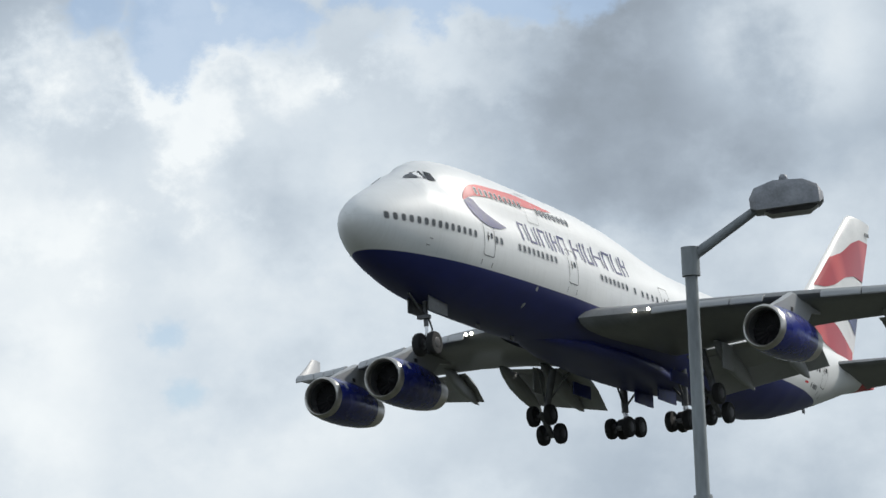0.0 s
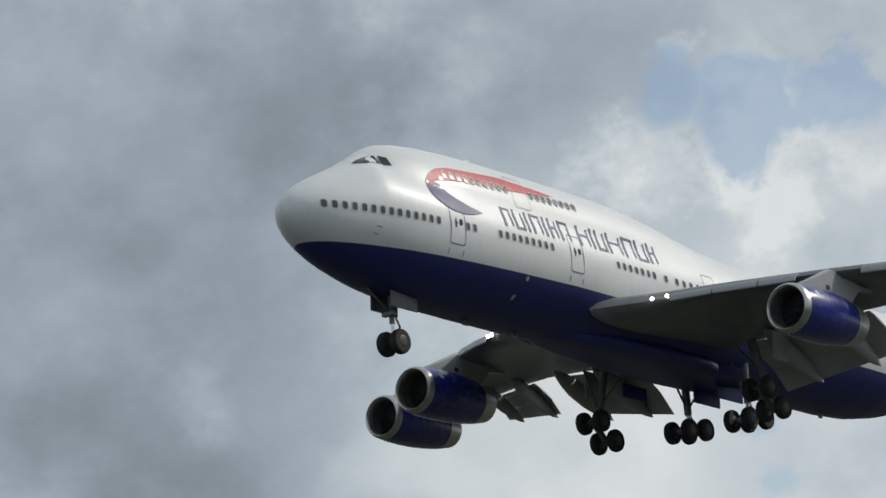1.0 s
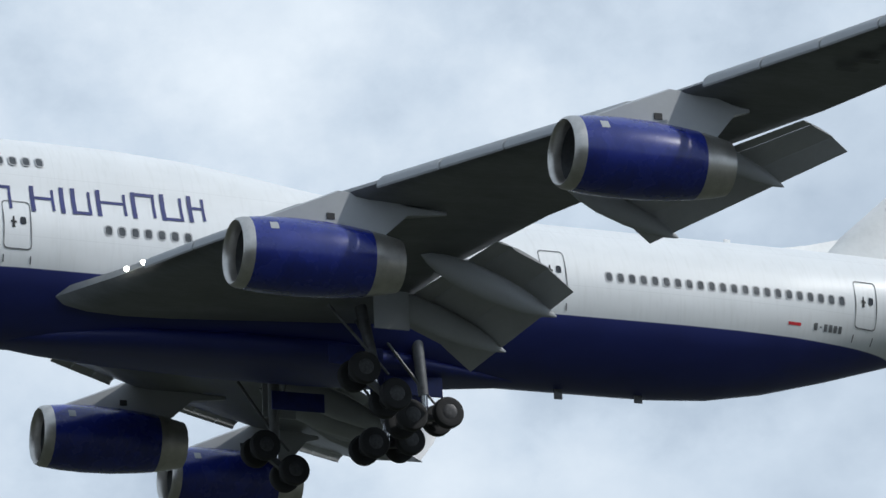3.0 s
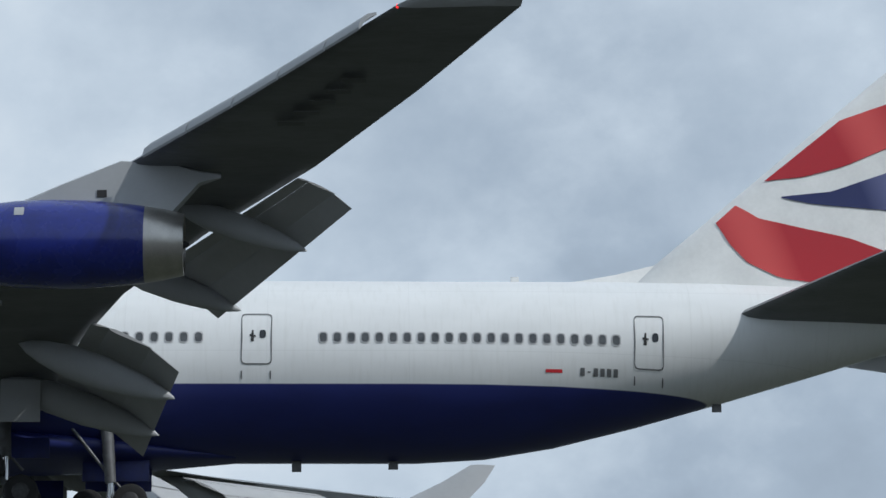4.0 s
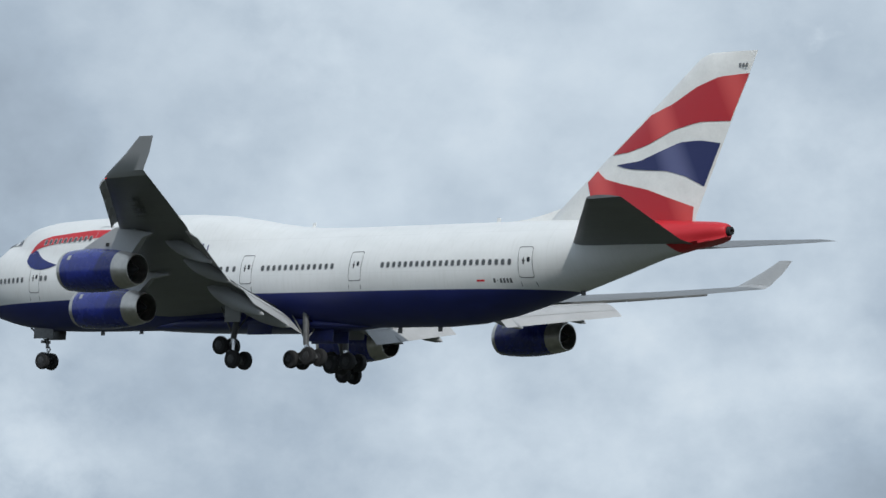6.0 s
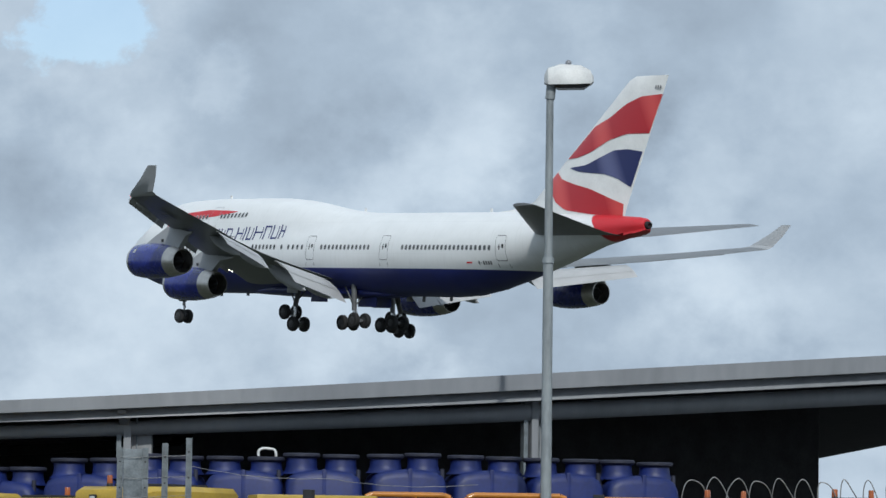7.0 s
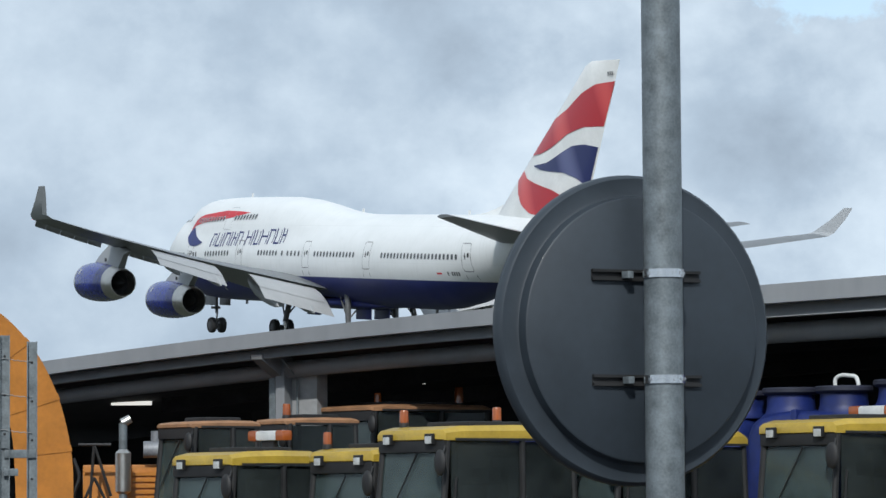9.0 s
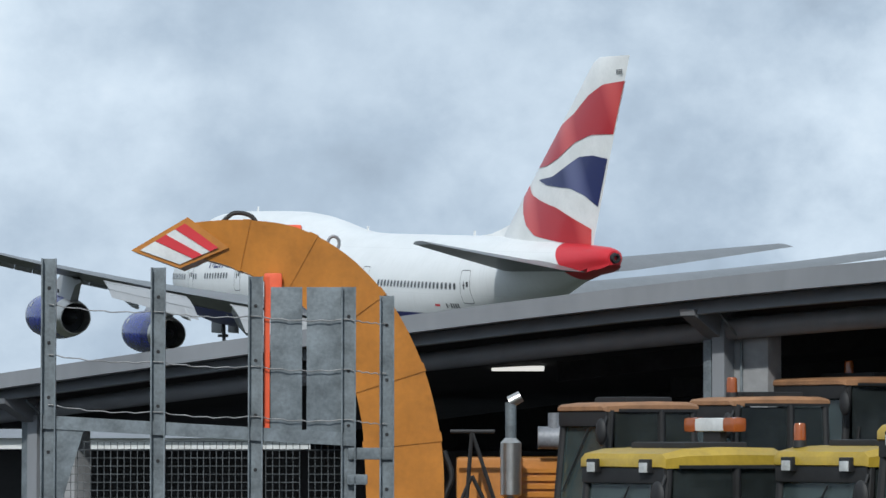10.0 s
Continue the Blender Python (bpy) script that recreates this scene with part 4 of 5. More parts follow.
canopy = thing("canopy", "long grey steel canopy over the vehicle yard", "canopy", kind="structure")
part("roof", sweep([(0.0, 0.0), (0.0, -0.04), (30, -1.95), (30, -1.83)], level=True), "fascia", canopy, "grey sheet roof", smooth=False)
part("gutter", sweep([(-0.10, 0.015), (-0.10, -0.15), (0.02, -0.155), (0.02, 0.0)], grow=True), "fascia", canopy, "grey gutter", smooth=False)
part("fascia_strip", sweep([(0.12, -0.15), (0.05, -0.265), (0.12, -0.27), (0.3, -0.16)], grow=True), "fascia", canopy, "grey fascia strip", smooth=False)
part("edge_beam", sweep(round_outline(0.55, -0.38, 0.095), grow=True), "fascia", canopy, "round grey edge beam")
# underside and cross beams: their shade is put into the near-black colour
part("soffit", sweep([(0.3, -0.17), (0.3, -0.21), (29.5, -2.15), (29.5, -2.05)], level=True), "soffit", canopy, "underside with its shade in a near-black colour")
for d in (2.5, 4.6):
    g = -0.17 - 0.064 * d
    part("rafter_beam", sweep([(d, g), (d, g - 0.2), (d + 0.25, g - 0.2), (d + 0.25, g)], 7), "soffit", canopy, "cross beam in the same shade-dark colour")


def canopy_column(i, group):
    j = int(i)
    p, w = LINE[j].lerp(LINE[j + 1], i - j), back_of(j)
    if w.dot(Vector((0.87, -0.48, 0))) < 0:
        w = -w
    along = Vector((-w.y, w.x, 0))
    m4 = Matrix(((along.x, w.x, 0, p.x), (along.y, w.y, 0, p.y), (0, 0, 1, 0), (0, 0, 0, 1)))
    c = thing("canopy_column", "grey concrete and steel column under the canopy", "column", m4, group)
    top = p.z
    part("web", boxed(-0.14, 0.30, 0.62, 0.86, 0.0, top - 0.42, 0.015), "concrete", c)
    part("flange", boxed(0.18, 0.30, 0.44, 0.615, 0.0, top - 0.4, 0.01), "fascia", c)
    part("flange", boxed(0.34, 0.42, 0.5, 0.66, 0.0, top - 0.4, 0.01), "galv", c)
    part("bracket", loft(bmesh.new(), [[(a, 0.0, top - 0.24), (a, 0.7, top - 0.24), (a, 0.7, top - 0.5), (a, 0.42, top - 0.46), (a, 0.02, top - 0.29)] for a in (0.22, 0.36)]), "fascia", c, "grey haunch bracket")
    part("downpipe", rod_between(rod_between(bmesh.new(), (0.06, 0.14, top - 0.26), (0.10, 0.59, top - 0.50), 0.012), (0.10, 0.59, top - 0.50), (0.10, 0.6, 0.0), 0.012), "galv", c)
    return c


for i in (2.9, 10, 20.35, 30.42, 36):
    canopy_column(i, "columns under the canopy")

# added near-black sheet that stands in for the deep shade behind the yard
solid("shade_sheet", sweep([(6, -4.6), (6, -0.5), (6.3, -0.52), (6.3, -4.6)], 2, 35), "soffit", "near-black sheet added for the deep shade under the canopy", "wall", "structure")


shed = thing("far_shed", "long low pale shed beyond the yard", "shed", pose(190, -70, 0, 0, 0, 72))
part("wall", boxed(-34, 34, -5, 5, 0, 2.5), "pale", shed)
part("roof", loft(bmesh.new(), [[(x, -5.4, 2.5), (x, 0, 3.1), (x, 5.4, 2.5)] for x in (-34.5, 34.5)]), "fascia", shed, smooth=False)
box_trailer = thing("box_trailer", "dark box trailer parked beyond the gate", "trailer", pose(66.5, -27.0, 0, 0, 0, 68))
part("body", boxed(-4.2, 4.2, -1.1, 1.1, 0.9, 2.62, 0.04), "rubber", box_trailer, "dark weathered body")
for wx in (-2.9, 2.9):
    part("wheel", lathe(bmesh.new(), [(-0.12, 0.25), (-0.14, 0.42), (-0.1, 0.48), (0.1, 0.48), (0.14, 0.42), (0.12, 0.25)], 20, pose(wx, 1.0, 0.5) @ Matrix.Rotation(radians(90), 4, "Z"), True), "tyre", box_trailer)
part("axle_frame", boxed(-3.4, 3.4, -0.7, 0.85, 0.45, 0.9), "rubber", box_trailer)


def canopy_light(x, y, z, yaw):
    t = thing("ceiling_light", "lit fluorescent batten under the canopy", "light", pose(x, y, z, 0, 0, yaw), "canopy lights")
    part("housing", boxed(-0.27, 0.27, -0.06, 0.06, 0.03, 0.09, 0.01), "lamp_grey", t)
    part("diffuser", boxed(-0.25, 0.25, -0.045, 0.045, -0.02, 0.028, 0.015), "tube", t, "glowing tube")
    for hx in (-0.2, 0.2):
        part("hanger", rod_between(bmesh.new(), (hx, 0, 0.08), (hx, 0, 0.2), 0.008, None, 6), "lamp_grey", t)


# ---- lamp posts ----
def street_lamp(x, y, height, arm, yaw, hood, label, post_r=0.075):
    """Arm points along local +x; hood is the head's material."""
    t = thing("street_lamp", label, "street lamp", pose(x, y, 0, 0, 0, yaw))
    p = part("post", rod_between(rod_between(bmesh.new(), (0, 0, 0), (0, 0, height * 0.72), post_r * 1.25, post_r * 1.1, 20), (0, 0, height * 0.72), (0, 0, height), post_r * 0.9, post_r * 0.8, 20), "post", t)
    part("collar", rod_between(bmesh.new(), (0, 0, height * 0.72 - 0.06), (0, 0, height * 0.72 + 0.03), post_r * 1.32, post_r * 1.2, 20), "post", p)
    return t


def lamp_head(t, x, z, ln, wd, ht, hood, tilt):
    m4 = pose(x, 0, z, 0, tilt, 0)
    secs = []
    for u, w, top, bot in ((-0.5, 0.42, 0.45, 0.0), (-0.42, 0.8, 0.8, -0.12), (-0.15, 1.0, 1.0, -0.15), (0.25, 1.0, 0.9, -0.15), (0.44, 0.8, 0.62, -0.12), (0.5, 0.5, 0.3, 0.0)):
        y = wd / 2 * w
        secs.append([m4 @ Vector((u * ln, a * y, b * ht)) for a, b in ((-1, bot), (-1, top * 0.55), (-0.72, top * 0.9), (0, top), (0.72, top * 0.9), (1, top * 0.55), (1, bot), (0, bot - 0.03))])
    h = part("lamp_head", loft(bmesh.new(), secs), hood, t)
    secs = []
    for u, w, d in ((-0.32, 0.5, -0.16), (-0.22, 0.8, -0.32), (0.3, 0.8, -0.34), (0.42, 0.5, -0.16)):
        y = wd / 2 * w
        secs.append([m4 @ Vector((u * ln, a * y, b * ht)) for a, b in ((-1, -0.1), (1, -0.1), (0.8, d), (-0.8, d))])
    part("lens", loft(bmesh.new(), secs), "lamp_lens", h, "smoked lens")
    bm = bmesh.new()
    bmesh.ops.create_uvsphere(bm, u_segments=12, v_segments=6, radius=0.05, matrix=m4 @ Matrix.Translation((0.0, 0, ht * 1.02)))
    part("photocell", bm, "lamp_grey", h)


near_lamp = street_lamp(-35.77, -16.70, 9.55, 0.9, 0, "lamp_grey", "grey street lamp with a short raked arm", 0.085)
far_lamp = street_lamp(43.72, -36.95, 9.2, 0.0, 0, "lamp_white", "slim grey lamp post with an off-white hood", 0.07)
for t, arm0, arm1 in ((near_lamp, (0, 0, 9.5), (0.78, 0, 10.02)),):
    part("arm", rod_between(rod_between(bmesh.new(), arm0, arm1, 0.06, 0.05), (0, 0, 9.3), (0, 0, 9.62), 0.10, 0.10), "post", t)
near_lamp.matrix_basis = pose(-35.77, -16.70, 0, 0, 0, 114)
lamp_head(near_lamp, 1.08, 10.02, 0.80, 0.46, 0.30, "lamp_grey", -5)
far_lamp.matrix_basis = pose(43.72, -36.95, 0, 0, 0, -130)
part("neck", rod_between(bmesh.new(), (0, 0, 9.1), (0.03, 0, 9.42), 0.075, 0.075, 18), "post", far_lamp)
lamp_head(far_lamp, 0.29, 9.36, 0.76, 0.42, 0.30, "lamp_white", -2)


# ---- round road sign seen from behind ----
def road_sign():
    t = thing("road_sign", "large round dark grey sign on a galvanised pole, seen from behind", "sign", pose(46.88, -26.37, 0, 0, 0, 180))
    part("pole", rod_between(bmesh.new(), (0, 0, 0), (0, 0, 9.0), 0.163, 0.163, 28), "galv", t, "galvanised steel pole")
    # plate: axis along local +x towards the viewer, behind the pole
    at = pose(-0.36, -0.02, 3.61)
    pl = part("plate", lathe(bmesh.new(), [(0.06, 0.01), (0.06, 1.10), (0.05, 1.115), (-0.05, 1.13), (-0.06, 1.15), (-0.055, 1.28), (-0.08, 1.305), (-0.16, 1.315), (-0.19, 1.30), (-0.19, 0.01)], 72, at), "sign_back", t, "dark grey domed plate with a rolled rim")
    for z in (4.06, 3.18):
        rail = bmesh.new()
        for d in (0.035, -0.035):
            box(rail, -0.31, -0.26, -0.52, 0.52, z + d - 0.012, z + d + 0.012)
        box(rail, -0.305, -0.295, -0.52, 0.52, z - 0.03, z + 0.03)
        part("rail", rail, "rubber", t, "slotted fixing rail")
        b = lathe(bmesh.new(), [(-0.035, 0.168), (-0.035, 0.178), (0.035, 0.178), (0.035, 0.168)], 28, pose(0, 0, z) @ Matrix.Rotation(radians(90), 4, "Y"))
        for k in range(-3, 4):
            a = radians(k * 24)
            box(b, 0.17, 0.186, -0.012, 0.012, -0.012, 0.012, m=pose(0, 0, z, 0, 0, math.degrees(a)))
        part("clamp", b, "chrome", t, "bright steel band clamp")
        for sg in (1, -1):
            part("bolt", boxed(-0.26, -0.16, sg * 0.22 - 0.03, sg * 0.22 + 0.03, z - 0.03, z + 0.03, 0.008), "galv", t)
    return t


road_sign()


# ---- vehicles in the yard ----
def beacon(parent, x, y, z, r=0.045, h=0.13):
    b = part("beacon_base", rod_between(bmesh.new(), (x, y, z), (x, y, z + 0.05), r * 1.1, r, 14), "rubber", parent)
    bm = bmesh.new()
    lathe(bm, [(0, r), (h * 0.8, r * 0.94), (h * 0.92, r * 0.8), (h * 0.93, 0.01)], 16, pose(x, y, z + 0.05) @ Matrix.Rotation(radians(-90), 4, "Y"))
    part("beacon_lens", bm, "amber", b, "amber beacon")


def mirror(parent, a, b, size=0.11):
    m = part("mirror_arm", rod_between(bmesh.new(), a, b, 0.012, None, 8), "rubber", parent)
    bm = bmesh.new()
    bmesh.ops.create_uvsphere(bm, u_segments=12, v_segments=8, radius=1, matrix=Matrix.Translation(b) @ Matrix.Diagonal((0.035, size * 0.62, size, 1)))
    part("mirror", bm, "rubber", m)


def cab(name, label, cat, x, y, z, yaw, paint, glass_front, w=1.05, ln=1.3, roof_h=0.14, lights=True, group="", front_w=None):
    """A tractor cab on its body. The origin lies on the ground below the roof's front edge; local +x is ahead, z the roof's underside."""
    t = thing(name, label, cat, pose(x, y, 0, 0, 0, yaw), group)
    h = w / 2
    secs = []
    for u, q, top, bot in ((0.07, 0.90, roof_h * 0.42, 0.0), (0.05, 0.96, roof_h * 0.66, -0.01), (-0.12, 1.0, roof_h * 0.9, -0.01), (-0.5 * ln, 1.0, roof_h, 0.0), (-ln + 0.1, 1.0, roof_h * 0.95, 0.0), (-ln, 0.95, roof_h * 0.7, 0.01)):
        yy = h * q
        secs.append([(u, -yy, z + bot), (u, -yy, z + top * 0.6), (u, -yy * 0.9, z + top), (u, yy * 0.9, z + top), (u, yy, z + top * 0.6), (u, yy, z + bot)])
    roof = part("roof", loft(bmesh.new(), secs), paint, t)
    part("roof_hatch", boxed(-ln * 0.8, -ln * 0.25, -h * 0.6, h * 0.6, z + roof_h - 0.03, z + roof_h + 0.035, 0.02), "rubber", roof, "dark raised hatch")
    part("visor", boxed(-0.02, 0.055, -h * 0.93, h * 0.93, z - 0.12, z + 0.005, 0.015), "rubber", t, "black front visor")
    bot = z - 1.05
    for a, b in (((0.0, -h * 0.9, z), (0.10, -h * 0.94, bot)), ((0.0, h * 0.9, z), (0.10, h * 0.94, bot)), ((-ln * 0.56, h * 0.95, z), (-ln * 0.56, h * 0.98, bot)), ((-ln * 0.56, -h * 0.95, z), (-ln * 0.56, -h * 0.98, bot)),
                 ((-ln + 0.05, h * 0.92, z), (-ln + 0.02, h * 0.95, bot)), ((-ln + 0.05, -h * 0.92, z), (-ln + 0.02, -h * 0.95, bot))):
        part("pillar", rod_between(bmesh.new(), a, b, 0.032, None, 8), "rubber", t, "black cab pillar")
    fg = loft(bmesh.new(), [[(0.0, -h * 0.88, z - 0.03), (0.0, h * 0.88, z - 0.03), (-0.015, h * 0.88, z - 0.03), (-0.015, -h * 0.88, z - 0.03)], [(0.10, -h * 0.92, bot), (0.10, h * 0.92, bot), (0.085, h * 0.92, bot), (0.085, -h * 0.92, bot)]])
    part("windscreen", fg, glass_front, t, "tinted windscreen")
    for sg in (1, -1):
        part("side_window", boxed(-ln * 0.54, -0.03, sg * h * 0.93 - 0.008, sg * h * 0.93 + 0.008, bot, z - 0.02), "tint_dark", t)
        part("rear_side_window", boxed(-ln + 0.06, -ln * 0.58, sg * h * 0.93 - 0.008, sg * h * 0.93 + 0.008, bot, z - 0.02), "tint_dark", t)
    part("rear_window", boxed(-ln + 0.03, -ln + 0.05, -h * 0.9, h * 0.9, bot, z - 0.02), glass_front, t)
    part("wiper", rod_between(bmesh.new(), (0.03, 0.05, z - 0.14), (0.09, -0.22, z - 0.62), 0.008, None, 6), "rubber", t)
    part("roof_edge", boxed(-ln * 0.98, -0.05, h * 1.0, h * 1.012, z - 0.012, z + 0.012), "rubber", roof, "black rubber roof seal")
    part("seat", boxed(-ln * 0.62, -ln * 0.45, -0.2, 0.2, bot, z - 0.42, 0.05), "rubber", t, "dark seat back")
    part("headrest", boxed(-ln * 0.6, -ln * 0.5, -0.12, 0.12, z - 0.40, z - 0.26, 0.03), "rubber", t)
    part("steering_column", rod_between(bmesh.new(), (-0.02, 0.0, bot), (-0.2, 0.0, z - 0.72), 0.03, None, 8), "rubber", t)
    wheel_rim = [(-0.22 + 0.09 * math.cos(2 * math.pi * k / 14), 0.17 * math.sin(2 * math.pi * k / 14), z - 0.70 + 0.07 * math.cos(2 * math.pi * k / 14)) for k in range(14)]
    wire("steering_wheel", wheel_rim, 0.014, "rubber", t, cyclic=True)
    part("door_handle", boxed(-ln * 0.5, -ln * 0.5 + 0.14, h * 0.955, h * 0.985, z - 0.78, z - 0.74, 0.008), "rubber", t)
    part("grab_rail", rod_between(bmesh.new(), (-0.06, h * 1.0, z - 0.35), (0.0, h * 1.0, z - 0.9), 0.012, None, 8), "rubber", t)
    part("inner_frame", rod_between(rod_between(bmesh.new(), (-ln * 0.72, -h * 0.55, z - 0.1), (-ln * 0.72, -h * 0.55, bot), 0.035, None, 8), (-ln * 0.72, -h * 0.55, z - 0.13), (-ln * 0.72, h * 0.4, z - 0.13), 0.035, None, 8), paint, t)
    part("body", boxed(-ln - 0.5, 0.55, -h * 0.98, h * 0.98, 0.55, bot, 0.05), paint, t)
    for wx in (0.2, -ln - 0.1):
        for sg in (1, -1):
            wh = lathe(bmesh.new(), [(-0.14, 0.3), (-0.16, 0.5), (-0.1, 0.56), (0.1, 0.56), (0.16, 0.5), (0.14, 0.3)], 20, pose(wx, sg * h * 0.95, 0.57) @ Matrix.Rotation(radians(90), 4, "Z"), True)
            part("wheel", wh, "tyre", t)
    if lights:
        for sy in (0.31, -0.31):
            k = part("work_lamp", boxed(0.04, 0.10, sy - 0.062, sy + 0.062, z - 0.045, z + 0.055, 0.012), "rubber", t)
            part("lens", boxed(0.1, 0.108, sy - 0.046, sy + 0.046, z - 0.04, z + 0.03, 0.004), "clear", k, "clear work lamp lens")
        mirror(t, (0.05, h * 0.95, z - 0.06), (0.16, h * 1.05, z - 0.22), 0.125)
    return t


YAW = 103
spots = [(54.25, -25.40, 2.56), (52.9, -26.29, 2.58), (51.5, -26.36, 2.76), (51.75, -28.35, 2.72), (49.62, -29.45, 2.80), (48.28, -30.32, 2.73)]
cabs = [cab("tractor", "yellow cab tractor parked in a row", "tractor", x, y, z, YAW, "yellow", "tint", ln=ln, group="yellow tractors in a row") for (x, y, z), ln in zip(spots, (1.05, 1.15, 1.6, 1.7, 1.7, 1.7))]
big = cab("truck", "larger yellow municipal truck with side window", "truck", 47.05, -31.25, 2.86, 112, "yellow", "tint", w=1.35, ln=2.5, roof_h=0.2, group="yellow tractors in a row")


def light_bar(parent, x, y, z):
    b = part("light_bar", boxed(x - 0.06, x + 0.06, y - 0.17, y + 0.17, z, z + 0.1, 0.03), "lamp_white", parent, "white light bar with amber ends")
    for sg in (1, -1):
        part("amber_end", boxed(x - 0.062, x + 0.062, y + sg * 0.23 - 0.07, y + sg * 0.23 + 0.07, z - 0.005, z + 0.105, 0.035), "amber", b)


light_bar(cabs[0], -0.95, -0.2, 2.56 + 0.25)
part("bar_mount", boxed(-0.98, -0.92, -0.3, -0.1, 2.56 + 0.12, 2.56 + 0.255), "rubber", cabs[0])
beacon(cabs[1], -0.1, -0.40, 2.58 + 0.12)
beacon(cabs[2], -0.15, -0.35, 2.76 + 0.12)
beacon(cabs[2], -0.8, 0.25, 2.76 + 0.14)
light_bar(cabs[4], -0.9, 0.1, 2.80 + 0.16)
beacon(cabs[5], -0.9, 0.2, 2.73 + 0.13)
beacon(big, -0.2, -0.2, 2.86 + 0.18)

tans = [(55.96, -25.83, 2.97, 0.7, 0.8), (56.45, -27.15, 3.02, 0.62, 0.9), (57.7, -28.6, 3.20, 1.2, 1.6)]
tan_cabs = []
for x, y, z, w, ln in tans:
    c = cab("loader_cab", "older cab with a faded orange roof and teal glass", "loader", x, y, z, 100, "tan", "tint", w=w, ln=ln, roof_h=0.07, lights=False, group="older loaders behind")
    mirror(c, (0.05, w * 0.48, z - 0.05), (0.14, w * 0.56, z - 0.16), 0.1)
    tan_cabs.append(c)
beacon(tan_cabs[1], -0.15, 0.0, 3.02 + 0.05)
beacon(tan_cabs[2], -0.5, -0.1, 3.20 + 0.04)
beacon(tan_cabs[2], -1.5, 0.1, 3.20 + 0.05, 0.055, 0.2)


# ---- blue tanks ----
def blue_tank(x, y, z, yaw, w, seed):
    rnd = random.Random(seed)
    t = thing("blue_tank", "blue plastic tank with a dark round lid", "tank", pose(x, y, 0, 0, 0, yaw), "row of blue tanks")
    d, hw = 0.95, w / 2
    secs = []
    for u, drop, q in ((-1.0, 0.62, 0.80), (-0.97, 0.45, 0.92), (-0.88, 0.36, 0.98), (-0.70, 0.30, 1.0), (-0.35, 0.265, 1.0), (0.0, 0.255, 1.0), (0.35, 0.265, 1.0), (0.70, 0.30, 1.0), (0.88, 0.36, 0.98), (0.97, 0.45, 0.92), (1.0, 0.62, 0.80)):
        top, yy = z - drop, d / 2 * q
        secs.append([(u * hw, -yy, z - 1.3), (u * hw, -yy, top - 0.14), (u * hw, -yy * 0.94, top - 0.05), (u * hw, -yy * 0.8, top), (u * hw, yy * 0.8, top), (u * hw, yy * 0.94, top - 0.05), (u * hw, yy, top - 0.14), (u * hw, yy, z - 1.3)])
    body = part("body", loft(bmesh.new(), secs), "tank_blue", t)
    for nx in (-0.52, 0.52):
        cx = nx * hw + rnd.uniform(-0.04, 0.04)
        up = rnd.uniform(-0.03, 0.02)
        part("neck", lathe(bmesh.new(), [(0.0, 0.32), (0.05, 0.27), (0.12, 0.25), (0.24 + up, 0.245)], 24, pose(cx, 0, z - 0.32) @ Matrix.Rotation(radians(-90), 4, "Y")), "tank_blue", t)
        part("lid", lathe(bmesh.new(), [(0.0, 0.24), (0.005, 0.275), (0.03, 0.30), (0.065, 0.30), (0.08, 0.285), (0.085, 0.01)], 28, pose(cx, 0, z - 0.085 + up) @ Matrix.Rotation(radians(-90), 4, "Y")), "lid", t, "dark round lid")
    part("strap", boxed(-0.035, 0.035, -d * 0.505, d * 0.505, z - 1.28, z - 0.245, 0.02), "tank_blue", body)
    if rnd.random() < 0.6:
        part("fitting", rod_between(bmesh.new(), (hw * 0.9, -0.3, z - 0.45), (hw * 0.9, -0.3, z - 0.24), 0.035), "lid", t)
    part("pallet", boxed(-w * 0.48, w * 0.48, -d * 0.48, d * 0.48, 0, z - 1.3), "galv", t)
    return t


row = smooth_line([(57.3, -30.1, 3.16), (52.5, -31.4, 3.38), (49.4, -33.6, 3.60), (47.2, -36.4, 3.70), (45.2, -40.9, 3.66)], 40)
dist, k, tanks = 0.0, 0, []
for a, b in zip(row[:-1], row[1:]):
    dist += (b - a).length
    if dist >= 1.22:
        dist = 0.0
        d = b - a
        rz = random.Random(k).uniform(-0.07, 0.02)
        blue_tank(b.x, b.y, b.z + rz, math.degrees(math.atan2(d.y, d.x)), 1.22, k)
        tanks.append((b + d.normalized() * 0.32, d.normalized(), b.z + rz))
        k += 1


def hose(points, name="tank_hose", r=0.035, label="pale bent hose on top of the tanks"):
    wire(name, smooth_line(points, 8), r, "lamp_white", None, label, "hose")


HOSED_TANKS = (3, 7)
for k in HOSED_TANKS:
    at, way, zt = tanks[min(k, len(tanks) - 1)]
    hose([(at.x + way.x * u, at.y + way.y * u, zt + h) for u, h in ((-0.12, -0.02), (-0.11, 0.07), (-0.04, 0.105), (0.05, 0.10), (0.13, 0.085), (0.16, 0.02), (0.16, -0.02))], r=0.021)

